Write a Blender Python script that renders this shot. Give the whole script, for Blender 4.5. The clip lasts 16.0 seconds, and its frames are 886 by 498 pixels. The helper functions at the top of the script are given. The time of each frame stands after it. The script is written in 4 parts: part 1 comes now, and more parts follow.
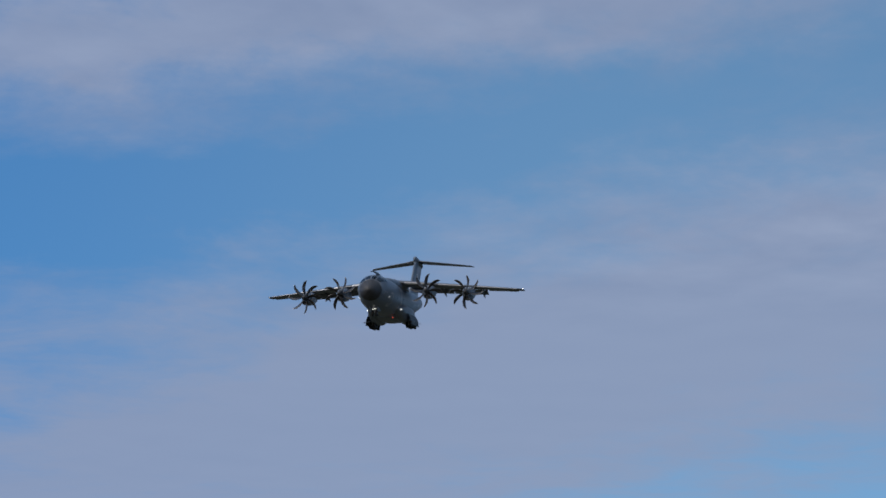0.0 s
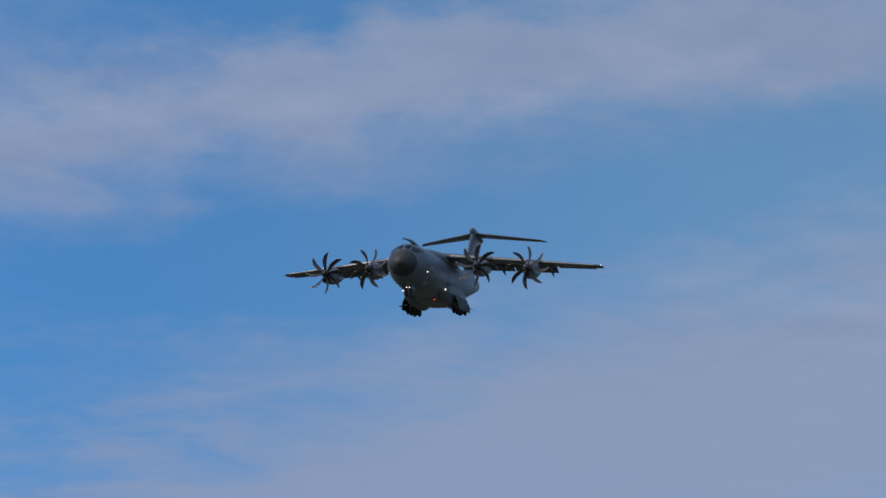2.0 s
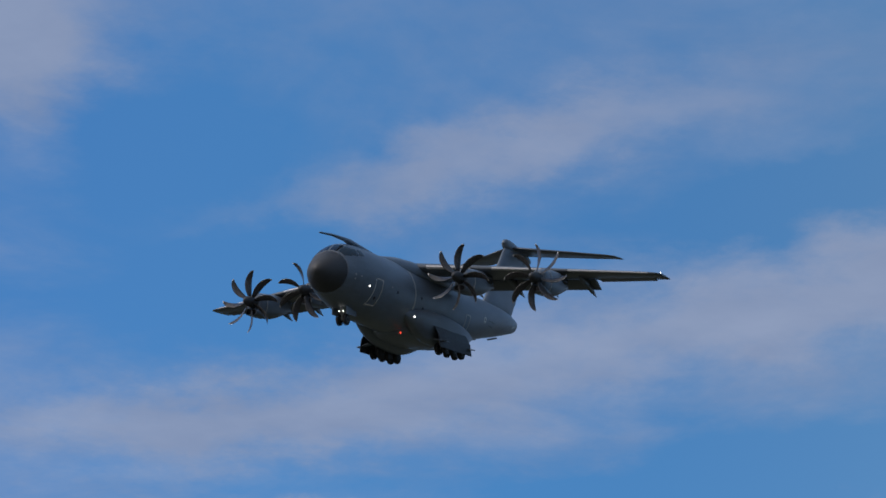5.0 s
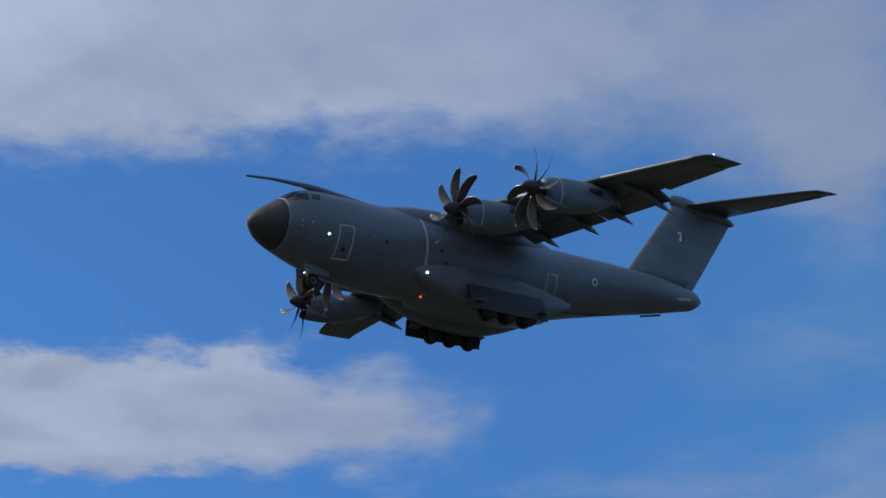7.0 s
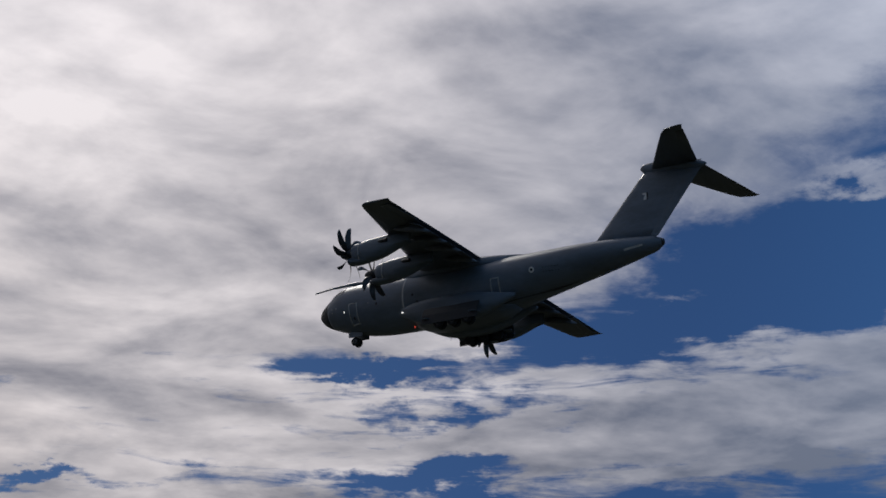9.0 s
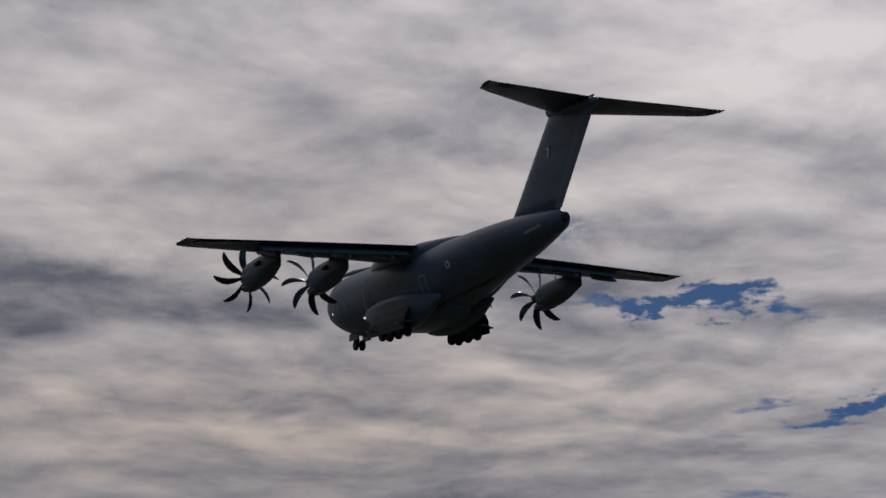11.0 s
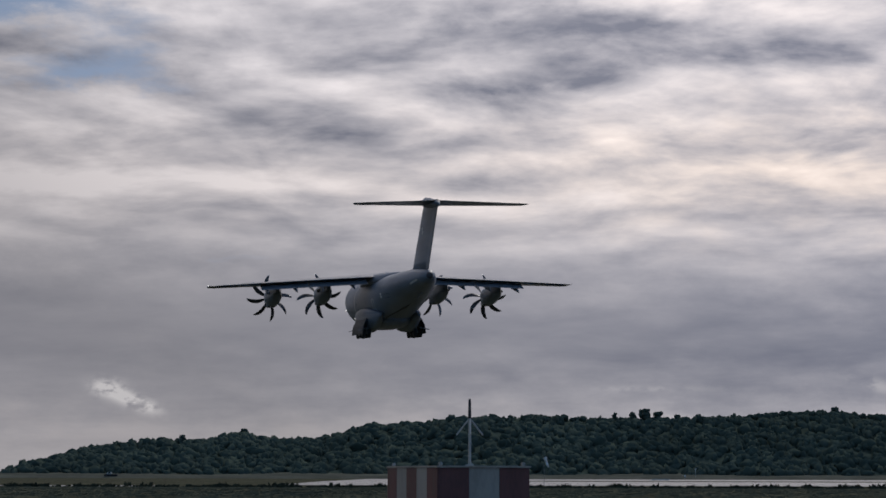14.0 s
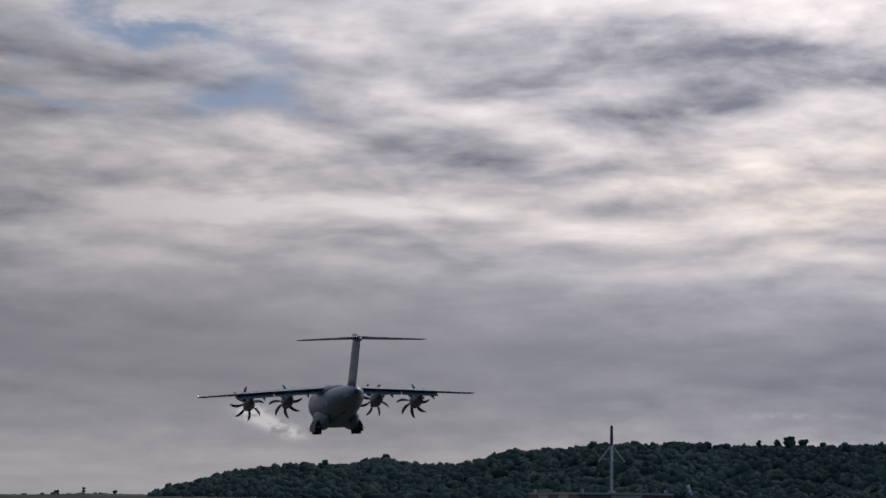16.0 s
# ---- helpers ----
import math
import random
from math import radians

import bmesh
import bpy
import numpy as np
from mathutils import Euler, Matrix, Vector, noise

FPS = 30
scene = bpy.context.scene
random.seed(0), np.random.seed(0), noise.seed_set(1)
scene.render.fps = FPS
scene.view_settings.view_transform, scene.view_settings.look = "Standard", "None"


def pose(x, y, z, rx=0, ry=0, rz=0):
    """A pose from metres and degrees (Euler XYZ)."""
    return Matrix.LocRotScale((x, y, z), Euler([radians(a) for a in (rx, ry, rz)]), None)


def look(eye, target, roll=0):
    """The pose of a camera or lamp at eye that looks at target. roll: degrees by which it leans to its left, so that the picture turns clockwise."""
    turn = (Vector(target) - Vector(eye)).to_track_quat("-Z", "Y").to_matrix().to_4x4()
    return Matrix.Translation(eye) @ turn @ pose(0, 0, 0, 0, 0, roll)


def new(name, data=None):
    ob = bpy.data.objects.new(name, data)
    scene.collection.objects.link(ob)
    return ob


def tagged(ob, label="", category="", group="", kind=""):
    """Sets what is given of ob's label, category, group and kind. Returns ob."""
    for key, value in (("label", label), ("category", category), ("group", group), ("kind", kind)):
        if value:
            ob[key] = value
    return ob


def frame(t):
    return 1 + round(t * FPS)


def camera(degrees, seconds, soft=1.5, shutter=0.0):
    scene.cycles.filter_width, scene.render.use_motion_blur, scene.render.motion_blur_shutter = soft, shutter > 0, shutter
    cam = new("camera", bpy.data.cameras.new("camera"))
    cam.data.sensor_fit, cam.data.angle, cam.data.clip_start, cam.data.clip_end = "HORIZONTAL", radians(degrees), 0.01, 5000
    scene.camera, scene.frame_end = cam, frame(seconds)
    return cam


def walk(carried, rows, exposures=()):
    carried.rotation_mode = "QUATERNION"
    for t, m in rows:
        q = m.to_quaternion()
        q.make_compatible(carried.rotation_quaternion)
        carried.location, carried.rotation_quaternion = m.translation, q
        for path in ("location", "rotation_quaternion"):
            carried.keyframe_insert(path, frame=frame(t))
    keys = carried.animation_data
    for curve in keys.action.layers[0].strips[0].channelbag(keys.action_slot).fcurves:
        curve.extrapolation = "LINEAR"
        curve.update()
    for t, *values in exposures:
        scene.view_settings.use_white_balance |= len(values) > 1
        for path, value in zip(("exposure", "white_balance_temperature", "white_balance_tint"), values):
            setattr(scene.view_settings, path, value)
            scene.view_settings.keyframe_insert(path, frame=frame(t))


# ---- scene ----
cam = camera(27.525, 16.0, soft=1.6)


def aim(yaw, pitch, roll=0.0):
    """The camera's pose at the eye, by compass angle and tilt in degrees."""
    a, b = radians(yaw), radians(pitch)
    eye = Vector((0, 0, 1.7))
    way = Vector((math.cos(b) * math.cos(a), math.cos(b) * math.sin(a), math.sin(b)))
    return look(eye, eye + way, roll)


walk(cam, [
    (0, aim(-51.86, 9.00, 0.00)),
    (0.5, aim(-49.35, 9.36, 0.00)),
    (1, aim(-47.29, 9.61, 0.00)),
    (1.5, aim(-46.40, 10.02, 0.00)),
    (2, aim(-44.79, 10.43, 0.00)),
    (2.5, aim(-43.46, 11.79, 0.00)),
    (3, aim(-41.64, 12.56, 0.00)),
    (3.5, aim(-39.90, 14.17, 0.00)),
    (4, aim(-37.21, 14.12, 0.00)),
    (4.5, aim(-35.33, 14.43, 0.00)),
    (5, aim(-29.96, 17.56, 0.00)),
    (7.3, aim(2.01, 20.60, 0.00)),
    (7.5, aim(5.17, 20.80, 0.00)),
    (8, aim(18.21, 21.00, 0.00)),
    (8.5, aim(32.49, 20.00, 0.00)),
    (9, aim(47.40, 17.40, 0.00)),
    (9.2, aim(51.53, 15.90, 0.00)),
    (11.3, aim(75.53, 15.07, 0.00)),
    (11.5, aim(76.97, 14.49, 0.00)),
    (12, aim(82.16, 11.45, 0.00)),
    (12.5, aim(84.84, 10.56, 0.00)),
    (13, aim(89.41, 7.01, 0.00)),
    (13.5, aim(90.00, 7.01, 0.00)),
    (14, aim(91.11, 7.17, 0.15)),
    (14.5, aim(92.67, 7.49, 0.30)),
    (15, aim(93.38, 7.67, 0.40)),
    (15.5, aim(94.62, 7.82, 0.50)),
    (16, aim(95.62, 7.96, 0.65)),
], exposures=[(0, 0.12), (5.2, 0.1), (7.5, 0.05), (8, -0.1), (8.5, -0.5), (9, -0.92), (9.5, -1.0), (11, -1.25), (11.5, -1.2), (12, -0.6), (12.5, -0.45), (13, -0.28), (16, -0.22)])

# ---- world, sun ----
SUN_AZ, SUN_EL = 66.0, 42.0
world = bpy.data.worlds.new("sky")
scene.world = world
world.use_nodes = True


class Nodes:
    """Short calls to chain shader nodes."""

    def __init__(self, tree):
        self.tree = tree

    def add(self, kind, **props):
        node = self.tree.nodes.new(kind)
        for key, value in props.items():
            setattr(node, key, value)
        return node

    def put(self, socket, value):
        if isinstance(value, bpy.types.NodeSocket):
            self.tree.links.new(value, socket)
        else:
            socket.default_value = value

    def math(self, op, a, b=0.0, c=0.0, clamp=False):
        node = self.add("ShaderNodeMath", operation=op, use_clamp=clamp)
        for socket, value in zip(node.inputs, (a, b, c)):
            self.put(socket, value)
        return node.outputs[0]

    def ramp(self, value, low, high, out0=0.0, out1=1.0):
        node = self.add("ShaderNodeMapRange", interpolation_type="SMOOTHSTEP")
        for socket, v in zip(node.inputs, (value, low, high, out0, out1)):
            self.put(socket, v)
        return node.outputs[0]

    def mix(self, factor, a, b, blend="MIX"):
        node = self.add("ShaderNodeMix", data_type="RGBA", blend_type=blend)
        for index, value in ((0, factor), (6, a), (7, b)):
            self.put(node.inputs[index], value)
        return node.outputs[2]

    def noise(self, vector, scale, detail=5.0, rough=0.55, distortion=0.0):
        node = self.add("ShaderNodeTexNoise")
        self.put(node.inputs["Vector"], vector)
        for key, value in (("Scale", scale), ("Detail", detail), ("Roughness", rough), ("Distortion", distortion)):
            self.put(node.inputs[key], value)
        return node.outputs[0]

    def vec(self, x, y, z=0.0):
        node = self.add("ShaderNodeCombineXYZ")
        for socket, value in zip(node.inputs, (x, y, z)):
            self.put(socket, value)
        return node.outputs[0]


def build_sky():
    """Blue sky with cloud layers. Cloud masses are placed by compass angle and height in degrees."""
    tree = world.node_tree
    tree.nodes.clear()
    n = Nodes(tree)
    coord = n.add("ShaderNodeTexCoord").outputs["Generated"]
    sep = n.add("ShaderNodeSeparateXYZ")
    tree.links.new(coord, sep.inputs[0])
    x, y, z = sep.outputs
    az = n.math("MULTIPLY", n.math("ARCTAN2", y, x), 57.29578)
    el = n.math("MULTIPLY", n.math("ARCSINE", z), 57.29578)

    plane = n.vec(az, el)
    # uneven edges: the masses are read at a warped place
    warp_a = n.noise(n.vec(az, n.math("MULTIPLY", el, 2.0)), 0.16, 6, 0.6)
    warp_b = n.noise(n.vec(az, n.math("MULTIPLY", el, 2.0), 7.0), 0.30, 6, 0.62)
    waz = n.math("ADD", az, n.math("MULTIPLY", n.math("SUBTRACT", warp_a, 0.5), 6.5))
    wel = n.math("ADD", el, n.math("MULTIPLY", n.math("SUBTRACT", warp_b, 0.5), 3.6))

    def mass(blobs, warped=True):
        """Sum of soft ellipses (azimuth, height, half width, half height, slope, weight)."""
        total = None
        for a0, e0, wa, we, slope, weight in blobs:
            da = n.math("SUBTRACT", waz if warped else az, a0)
            de = n.math("SUBTRACT", n.math("SUBTRACT", wel if warped else el, e0), n.math("MULTIPLY", da, slope))
            qa, qe = n.math("DIVIDE", da, wa), n.math("DIVIDE", de, we)
            r2 = n.math("ADD", n.math("MULTIPLY", qa, qa), n.math("MULTIPLY", qe, qe))
            g = n.math("MULTIPLY", n.math("EXPONENT", n.math("MULTIPLY", r2, -1.0)), weight)
            total = g if total is None else n.math("ADD", total, g)
        return total

    cover = n.math("ADD", n.math("ADD", mass(CLOUDS_EAST), mass(CLOUDS_SIDE)), mass(CLOUDS_WEST))

    # the cloud layer is a flat sheet overhead: its texture shrinks towards the horizon
    def sheet(nearer, seed):
        """A place on the layer; nearer below 1 reads it higher up in the sky."""
        depth = n.math("DIVIDE", nearer, n.math("MAXIMUM", n.math("ADD", z, 0.13), 0.08))
        return n.vec(n.math("MULTIPLY", x, depth), n.math("MULTIPLY", y, depth), seed)

    streak = n.noise(sheet(1.0, 3.0), 2.1, 8, 0.58, 0.5)
    fine = n.noise(sheet(1.0, 11.0), 7.5, 8, 0.60, 0.5)
    # base cover: thin to the east, closed to the west
    base = n.ramp(az, 30.0, 60.0, 0.34, 0.95)
    cover = n.math("ADD", n.math("ADD", cover, base), n.math("MULTIPLY", n.math("SUBTRACT", streak, 0.5), 0.9))
    cover = n.math("ADD", cover, n.math("MULTIPLY", n.math("SUBTRACT", fine, 0.5), n.ramp(az, -15.0, 5.0, 0.28, 0.55)))
    # thin streaks low in the sky
    thin = n.noise(n.vec(n.math("MULTIPLY", az, 0.5), n.math("MULTIPLY", el, 3.2), 17.0), 0.6, 6, 0.6, 0.5)
    low = n.math("MULTIPLY", n.ramp(el, 13.0, 17.0, 1.0, 0.0), n.math("MULTIPLY", n.ramp(az, 28.0, 38.0), n.ramp(az, 62.0, 75.0, 1.0, 0.0)))
    cover = n.math("ADD", cover, n.math("MULTIPLY", n.math("MULTIPLY", n.math("SUBTRACT", thin, 0.54), 1.8), low))
    soft = n.ramp(az, -15.0, 5.0, 0.42, 0.25)
    mask = n.ramp(cover, n.math("SUBTRACT", 0.5, soft), n.math("ADD", 0.5, soft))
    mask = n.math("MULTIPLY", mask, n.ramp(az, -10.0, 15.0, 0.85, 0.97))

    # light on the clouds: bright towards the sun, thick parts greyer
    dot = n.add("ShaderNodeVectorMath", operation="DOT_PRODUCT")
    a, e = radians(SUN_AZ), radians(SUN_EL)
    tree.links.new(coord, dot.inputs[0])
    dot.inputs[1].default_value = (math.cos(e) * math.cos(a), math.cos(e) * math.sin(a), math.sin(e))
    near = n.math("MULTIPLY", n.math("MAXIMUM", n.math("SUBTRACT", dot.outputs["Value"], 0.66), 0.0), 6.8)
    # billows: dense parts are grey, and edges that face the high sun are bright
    def billow(nearer):
        large = n.noise(sheet(nearer, 21.0), 1.35, 8, 0.53, 0.3)
        small = n.noise(sheet(nearer, 31.0), 4.2, 7, 0.53, 0.3)
        return n.math("ADD", n.math("MULTIPLY", large, 0.64), n.math("MULTIPLY", small, 0.36))

    dense = billow(1.0)
    relief = n.math("SUBTRACT", dense, billow(0.965))
    thick = n.math("SUBTRACT", n.math("MULTIPLY", n.math("SUBTRACT", dense, 0.5), 1.85), n.math("MULTIPLY", relief, 4.2))
    # the low western deck is smooth
    thick = n.math("ADD", n.math("MULTIPLY", thick, n.ramp(el, 5.5, 10.0, 0.10, 1.0)), 0.42)
    thick = n.math("ADD", n.math("ADD", thick, mass(CLOUD_GREY)), mass(CLOUD_BRIGHT))
    wide = n.add("ShaderNodeMapRange")
    for socket, v in zip(wide.inputs, (thick, -0.02, n.ramp(az, 55.0, 75.0, 0.85, 0.90), 0.0, 1.0)):
        n.put(socket, v)
    shade = wide.outputs[0]
    far_cloud = n.mix(shade, FAR_LIGHT, FAR_DARK)
    near_cloud = n.mix(shade, NEAR_LIGHT, NEAR_DARK)
    mid_cloud = n.mix(shade, MID_LIGHT, MID_DARK)
    cloud = n.mix(n.ramp(az, -25.0, 12.0), far_cloud, mid_cloud)
    cloud = n.mix(n.ramp(az, 16.0, 54.0), cloud, near_cloud)
    cloud = n.mix(n.math("MINIMUM", n.math("MULTIPLY", mass(CLOUD_CREAM), n.ramp(shade, 0.2, 0.8, 1.0, 0.4)), 1.0), cloud, (1.10, 1.0, 0.88, 1), "MULTIPLY")
    cloud = n.mix(1.0, cloud, n.vec(*[n.math("ADD", 1.0, n.math("MULTIPLY", near, g)) for g in (1.0, 1.0, 0.99)]), "MULTIPLY")

    # the haze of the lowest sky is kept thin
    lifted = n.vec(x, y, n.math("ADD", z, 0.45))
    wisp = n.noise(n.vec(az, n.math("MULTIPLY", el, 1.5), 41.0), 1.5, 6, 0.60, 0.15)
    puff = n.math("MULTIPLY", mass(CLOUDLET, False), n.ramp(wisp, 0.36, 0.60))
    cloud = n.mix(n.math("MINIMUM", puff, 0.75), cloud, (0.72, 0.69, 0.69, 1))
    sky = n.add("ShaderNodeTexSky", sky_type="NISHITA", sun_disc=False, sun_elevation=radians(SUN_EL), sun_rotation=radians(90 - SUN_AZ), altitude=50, air_density=1.0, dust_density=0.2, ozone_density=2.0)
    tree.links.new(lifted, sky.inputs[0])
    tint = n.mix(n.ramp(az, -60.0, -32.0), TINT_EAST, (0.70, 1.40, 1.72, 1))
    tint = n.mix(n.ramp(az, -28.0, 2.0), tint, TINT_SIDE)
    tint = n.mix(n.ramp(az, 18.0, 42.0), tint, TINT_WEST)
    tint = n.mix(n.ramp(az, 70.0, 95.0), tint, TINT_HAZE)
    blue = n.mix(1.0, sky.outputs[0], tint, "MULTIPLY")
    # the cloud colours are radiances; the sky texture is scaled to them
    blue = n.mix(1.0, blue, (0.1, 0.1, 0.1, 1), "MULTIPLY")
    both = n.mix(mask, blue, cloud)
    background = n.add("ShaderNodeBackground")
    tree.links.new(both, background.inputs[0])
    background.inputs[1].default_value = 1.0
    tree.links.new(background.outputs[0], n.add("ShaderNodeOutputWorld").inputs[0])


TINT_EAST, TINT_SIDE, TINT_WEST, TINT_HAZE = (1.5, 1.9, 1.82, 1), (0.52, 1.02, 1.46, 1), (0.25, 0.45, 0.73, 1), (1.7, 1.42, 1.15, 1)
FAR_LIGHT, FAR_DARK = (0.285, 0.335, 0.47, 1), (0.215, 0.265, 0.40, 1)
MID_LIGHT, MID_DARK = (0.43, 0.49, 0.63, 1), (0.24, 0.295, 0.42, 1)
NEAR_LIGHT, NEAR_DARK = (0.585, 0.553, 0.570, 1), (0.118, 0.123, 0.156, 1)
# azimuth, height, half width, half height, slope, weight
CLOUDS_EAST = [
    (-55, 5.2, 25, 3.8, -0.24, 0.80), (-48, 11.4, 15, 1.5, -0.16, -0.45), (-38, 14.9, 17, 1.5, -0.18, 0.50),
    (-56, 16.8, 12, 1.8, -0.05, 0.45), (-31, 20.4, 9, 1.3, -0.24, 0.50), (-42, 18.9, 7, 1.0, -0.15, -0.35),
    (-22, 11.9, 8, 1.1, -0.05, 0.35), (-15.5, 23, 2.6, 4.0, 0.0, 0.65), (-26.5, 8.7, 3.6, 0.55, 0.02, 0.50),
    (-22, 16.2, 6, 2.0, -0.1, -0.35), (-36, 9.2, 7, 1.4, -0.1, -0.25), (-20, 20.5, 3, 2.0, -0.2, -0.2)]
CLOUDS_SIDE = [
    (4, 27.0, 20, 2.6, 0.02, 0.80), (9, 15.3, 9.5, 1.45, 0.0, 0.85), (-4, 20.2, 18, 2.4, 0.0, -0.50),
    (22, 26.5, 14, 3.6, -0.05, 0.85), (17, 14.3, 12, 1.5, -0.10, 0.60), (23, 18.6, 8, 1.9, -0.12, -0.75),
    (32.5, 18.9, 2.6, 0.5, 0.0, 0.55), (43, 23.5, 12, 4.6, -0.30, 0.70), (16.3, 17.2, 0.9, 0.35, 0.0, 0.6),
    (7, 12.2, 8, 0.8, 0.0, -0.40), (-6, 15.2, 3.5, 2.2, 0.0, -0.45)]
CLOUDS_WEST = [
    (34, 16.9, 6.5, 1.5, -0.27, -1.15), (42, 14.6, 5, 0.6, -0.2, -0.58), (36.5, 16.2, 5, 0.32, -0.20, 0.75), (30, 13.2, 12, 1.4, 0.05, 0.60), (38, 11.2, 7, 1.2, 0.0, 0.55),
    (50, 13.5, 2.4, 0.30, 0.0, -0.8), (48, 10.2, 4.2, 0.45, 0.0, -0.85), (60, 10.0, 3.2, 0.28, 0.0, -0.7),
    (47, 12.2, 4, 0.35, 0.0, -0.45), (101.5, 12.4, 2.6, 0.9, 0.12, -0.50), (105, 14.4, 6, 0.9, 0.05, -0.60), (107, 12.2, 3, 0.4, 0.0, -0.4),
    (88, 1.5, 30, 2.0, 0.0, 0.3), (65.5, 13.4, 4.0, 0.26, 0.0, -0.85), (69.5, 15.9, 1.6, 0.20, 0.0, -0.40)]
CLOUD_GREY = [
    (84, 4.3, 60, 2.9, 0.03, 0.33), (75, 4.5, 9, 3.0, 0.0, 0.12), (87.5, 13.9, 5, 0.9, 0.0, 0.30), (73, 19.6, 3, 1.3, 0.0, 0.25), (40, 22, 12, 2.0, 0.1, 0.03), (33, 11, 8, 2.6, 0.0, 0.36), (33, 23, 5, 4, 0.0, 0.07), (20, 25.5, 7, 3.5, 0.0, 0.26), (89, 12.6, 3.5, 0.6, 0.0, 0.15), (72, 7.2, 3, 0.7, 0.0, 0.18), (66, 13.5, 7, 5.0, 0.0, 0.16), (79, 11.5, 5, 2.0, 0.0, 0.08)]
CLOUD_BRIGHT = [
    (101, 4.5, 7, 3.0, 0.0, -0.10), (99, 14.2, 8, 3.0, 0.0, -0.14), (54, 14, 11, 4.0, 0.0, -0.16), (104, 8.4, 7, 2.6, 0.0, -0.24), (90, 1.0, 40, 1.0, 0.0, -0.12), (60, 24, 6, 5, 0.0, -0.22), (80, 9.3, 7, 1.4, 0.1, -0.12), (88, 17.5, 12, 2.2, 0.0, -0.20)]
CLOUD_CREAM = [(78, 8.8, 10, 2.0, 0.05, 0.55), (72, 10.2, 10, 2.2, 0.0, 0.4), (90, 9.5, 16, 2.2, 0.0, 0.3), (88, 1.0, 30, 1.2, 0.0, 0.3), (76, 15, 14, 6, 0.0, 0.45)]
CLOUDLET = [(101.0, 2.40, 0.75, 0.24, 0.35, 1.0), (101.6, 2.72, 0.45, 0.24, 0.0, 0.8), (100.4, 2.15, 0.40, 0.18, 0.2, 0.6), (77.6, 2.8, 0.9, 0.22, 0.3, 0.35), (84.5, 2.75, 1.8, 0.10, 0.0, 0.25)]
build_sky()

sun_data = bpy.data.lights.new("sun", "SUN")
sun_data.energy, sun_data.angle, sun_data.color = 1.3, radians(6.0), (1.0, 0.95, 0.88)
sun = new("sun", sun_data)
a, e = radians(SUN_AZ), radians(SUN_EL)
sun.matrix_basis = look((0, 0, 200), (-math.cos(e) * math.cos(a), -math.cos(e) * math.sin(a), 200 - math.sin(e)))


# ---- materials ----
def surface(name, colour, rough=0.5, metal=0.0, vary=0.15, scale=1.0, bump=0.0, stretch=(1, 1, 1), fine=6.0, second=None, gloss=0.5):
    """A painted or natural surface with variation at two scales, in the object's own metres."""
    m = bpy.data.materials.new(name)
    m.use_nodes = True
    n = Nodes(m.node_tree)
    bsdf = m.node_tree.nodes["Principled BSDF"]
    place = n.add("ShaderNodeTexCoord").outputs["Object"]
    mapping = n.add("ShaderNodeMapping")
    mapping.inputs["Scale"].default_value = stretch
    m.node_tree.links.new(place, mapping.inputs["Vector"])
    large = n.noise(mapping.outputs[0], scale, 4, 0.6)
    small = n.noise(mapping.outputs[0], scale * fine, 5, 0.65)
    mix = n.math("ADD", n.math("MULTIPLY", large, 0.6), n.math("MULTIPLY", small, 0.4))
    dark = tuple(c * (1 - 2 * vary) for c in colour) if second is None else second
    light = tuple(c * (1 + vary) for c in colour)
    tint = n.mix(n.ramp(mix, 0.35, 0.65), (*dark, 1), (*light, 1))
    m.node_tree.links.new(tint, bsdf.inputs["Base Color"])
    n.put(bsdf.inputs["Roughness"], n.ramp(small, 0.3, 0.7, rough * 0.85, min(1, rough * 1.15)))
    bsdf.inputs["Metallic"].default_value = metal
    bsdf.inputs["Specular IOR Level"].default_value = gloss
    if bump:
        b = n.add("ShaderNodeBump")
        b.inputs["Strength"].default_value, b.inputs["Distance"].default_value = 0.6, bump
        m.node_tree.links.new(mix, b.inputs["Height"])
        m.node_tree.links.new(b.outputs[0], bsdf.inputs["Normal"])
    return m


def glowing(name, colour, strength):
    m = bpy.data.materials.new(name)
    m.use_nodes = True
    bsdf = m.node_tree.nodes["Principled BSDF"]
    bsdf.inputs["Base Color"].default_value = (*colour, 1)
    bsdf.inputs["Emission Color"].default_value = (*colour, 1)
    bsdf.inputs["Emission Strength"].default_value = strength
    return m


GREY = surface("aircraft_grey", (0.140, 0.172, 0.212), 0.42, vary=0.10, scale=0.35, stretch=(0.6, 1, 1.6), bump=0.004)
GREY_WING = surface("wing_grey", (0.125, 0.14, 0.158), 0.40, vary=0.12, scale=0.4, stretch=(2, 0.5, 1), bump=0.004)
RADOME = surface("radome_dark_grey", (0.042, 0.045, 0.050), 0.6, vary=0.08, scale=0.8)
LINE = surface("pale_grey_marking", (0.52, 0.52, 0.50), 0.55, vary=0.08, scale=2)
WHITE = surface("white_paint", (0.75, 0.75, 0.73), 0.5, vary=0.04, scale=3)
EDGE = surface("bare_metal_edge", (0.55, 0.55, 0.55), 0.3, 0.6, vary=0.06, scale=2)
DARK = surface("black_and_opening_shade", (0.02, 0.021, 0.023), 0.6, vary=0.1, scale=2)
GLASS = surface("cockpit_glass", (0.015, 0.018, 0.02), 0.08, vary=0.05, scale=1)
BLADE = surface("composite_blade", (0.05, 0.05, 0.052), 0.28, vary=0.1, scale=2)
TIP = surface("blade_tip_grey", (0.5, 0.5, 0.5), 0.4, vary=0.05, scale=3)
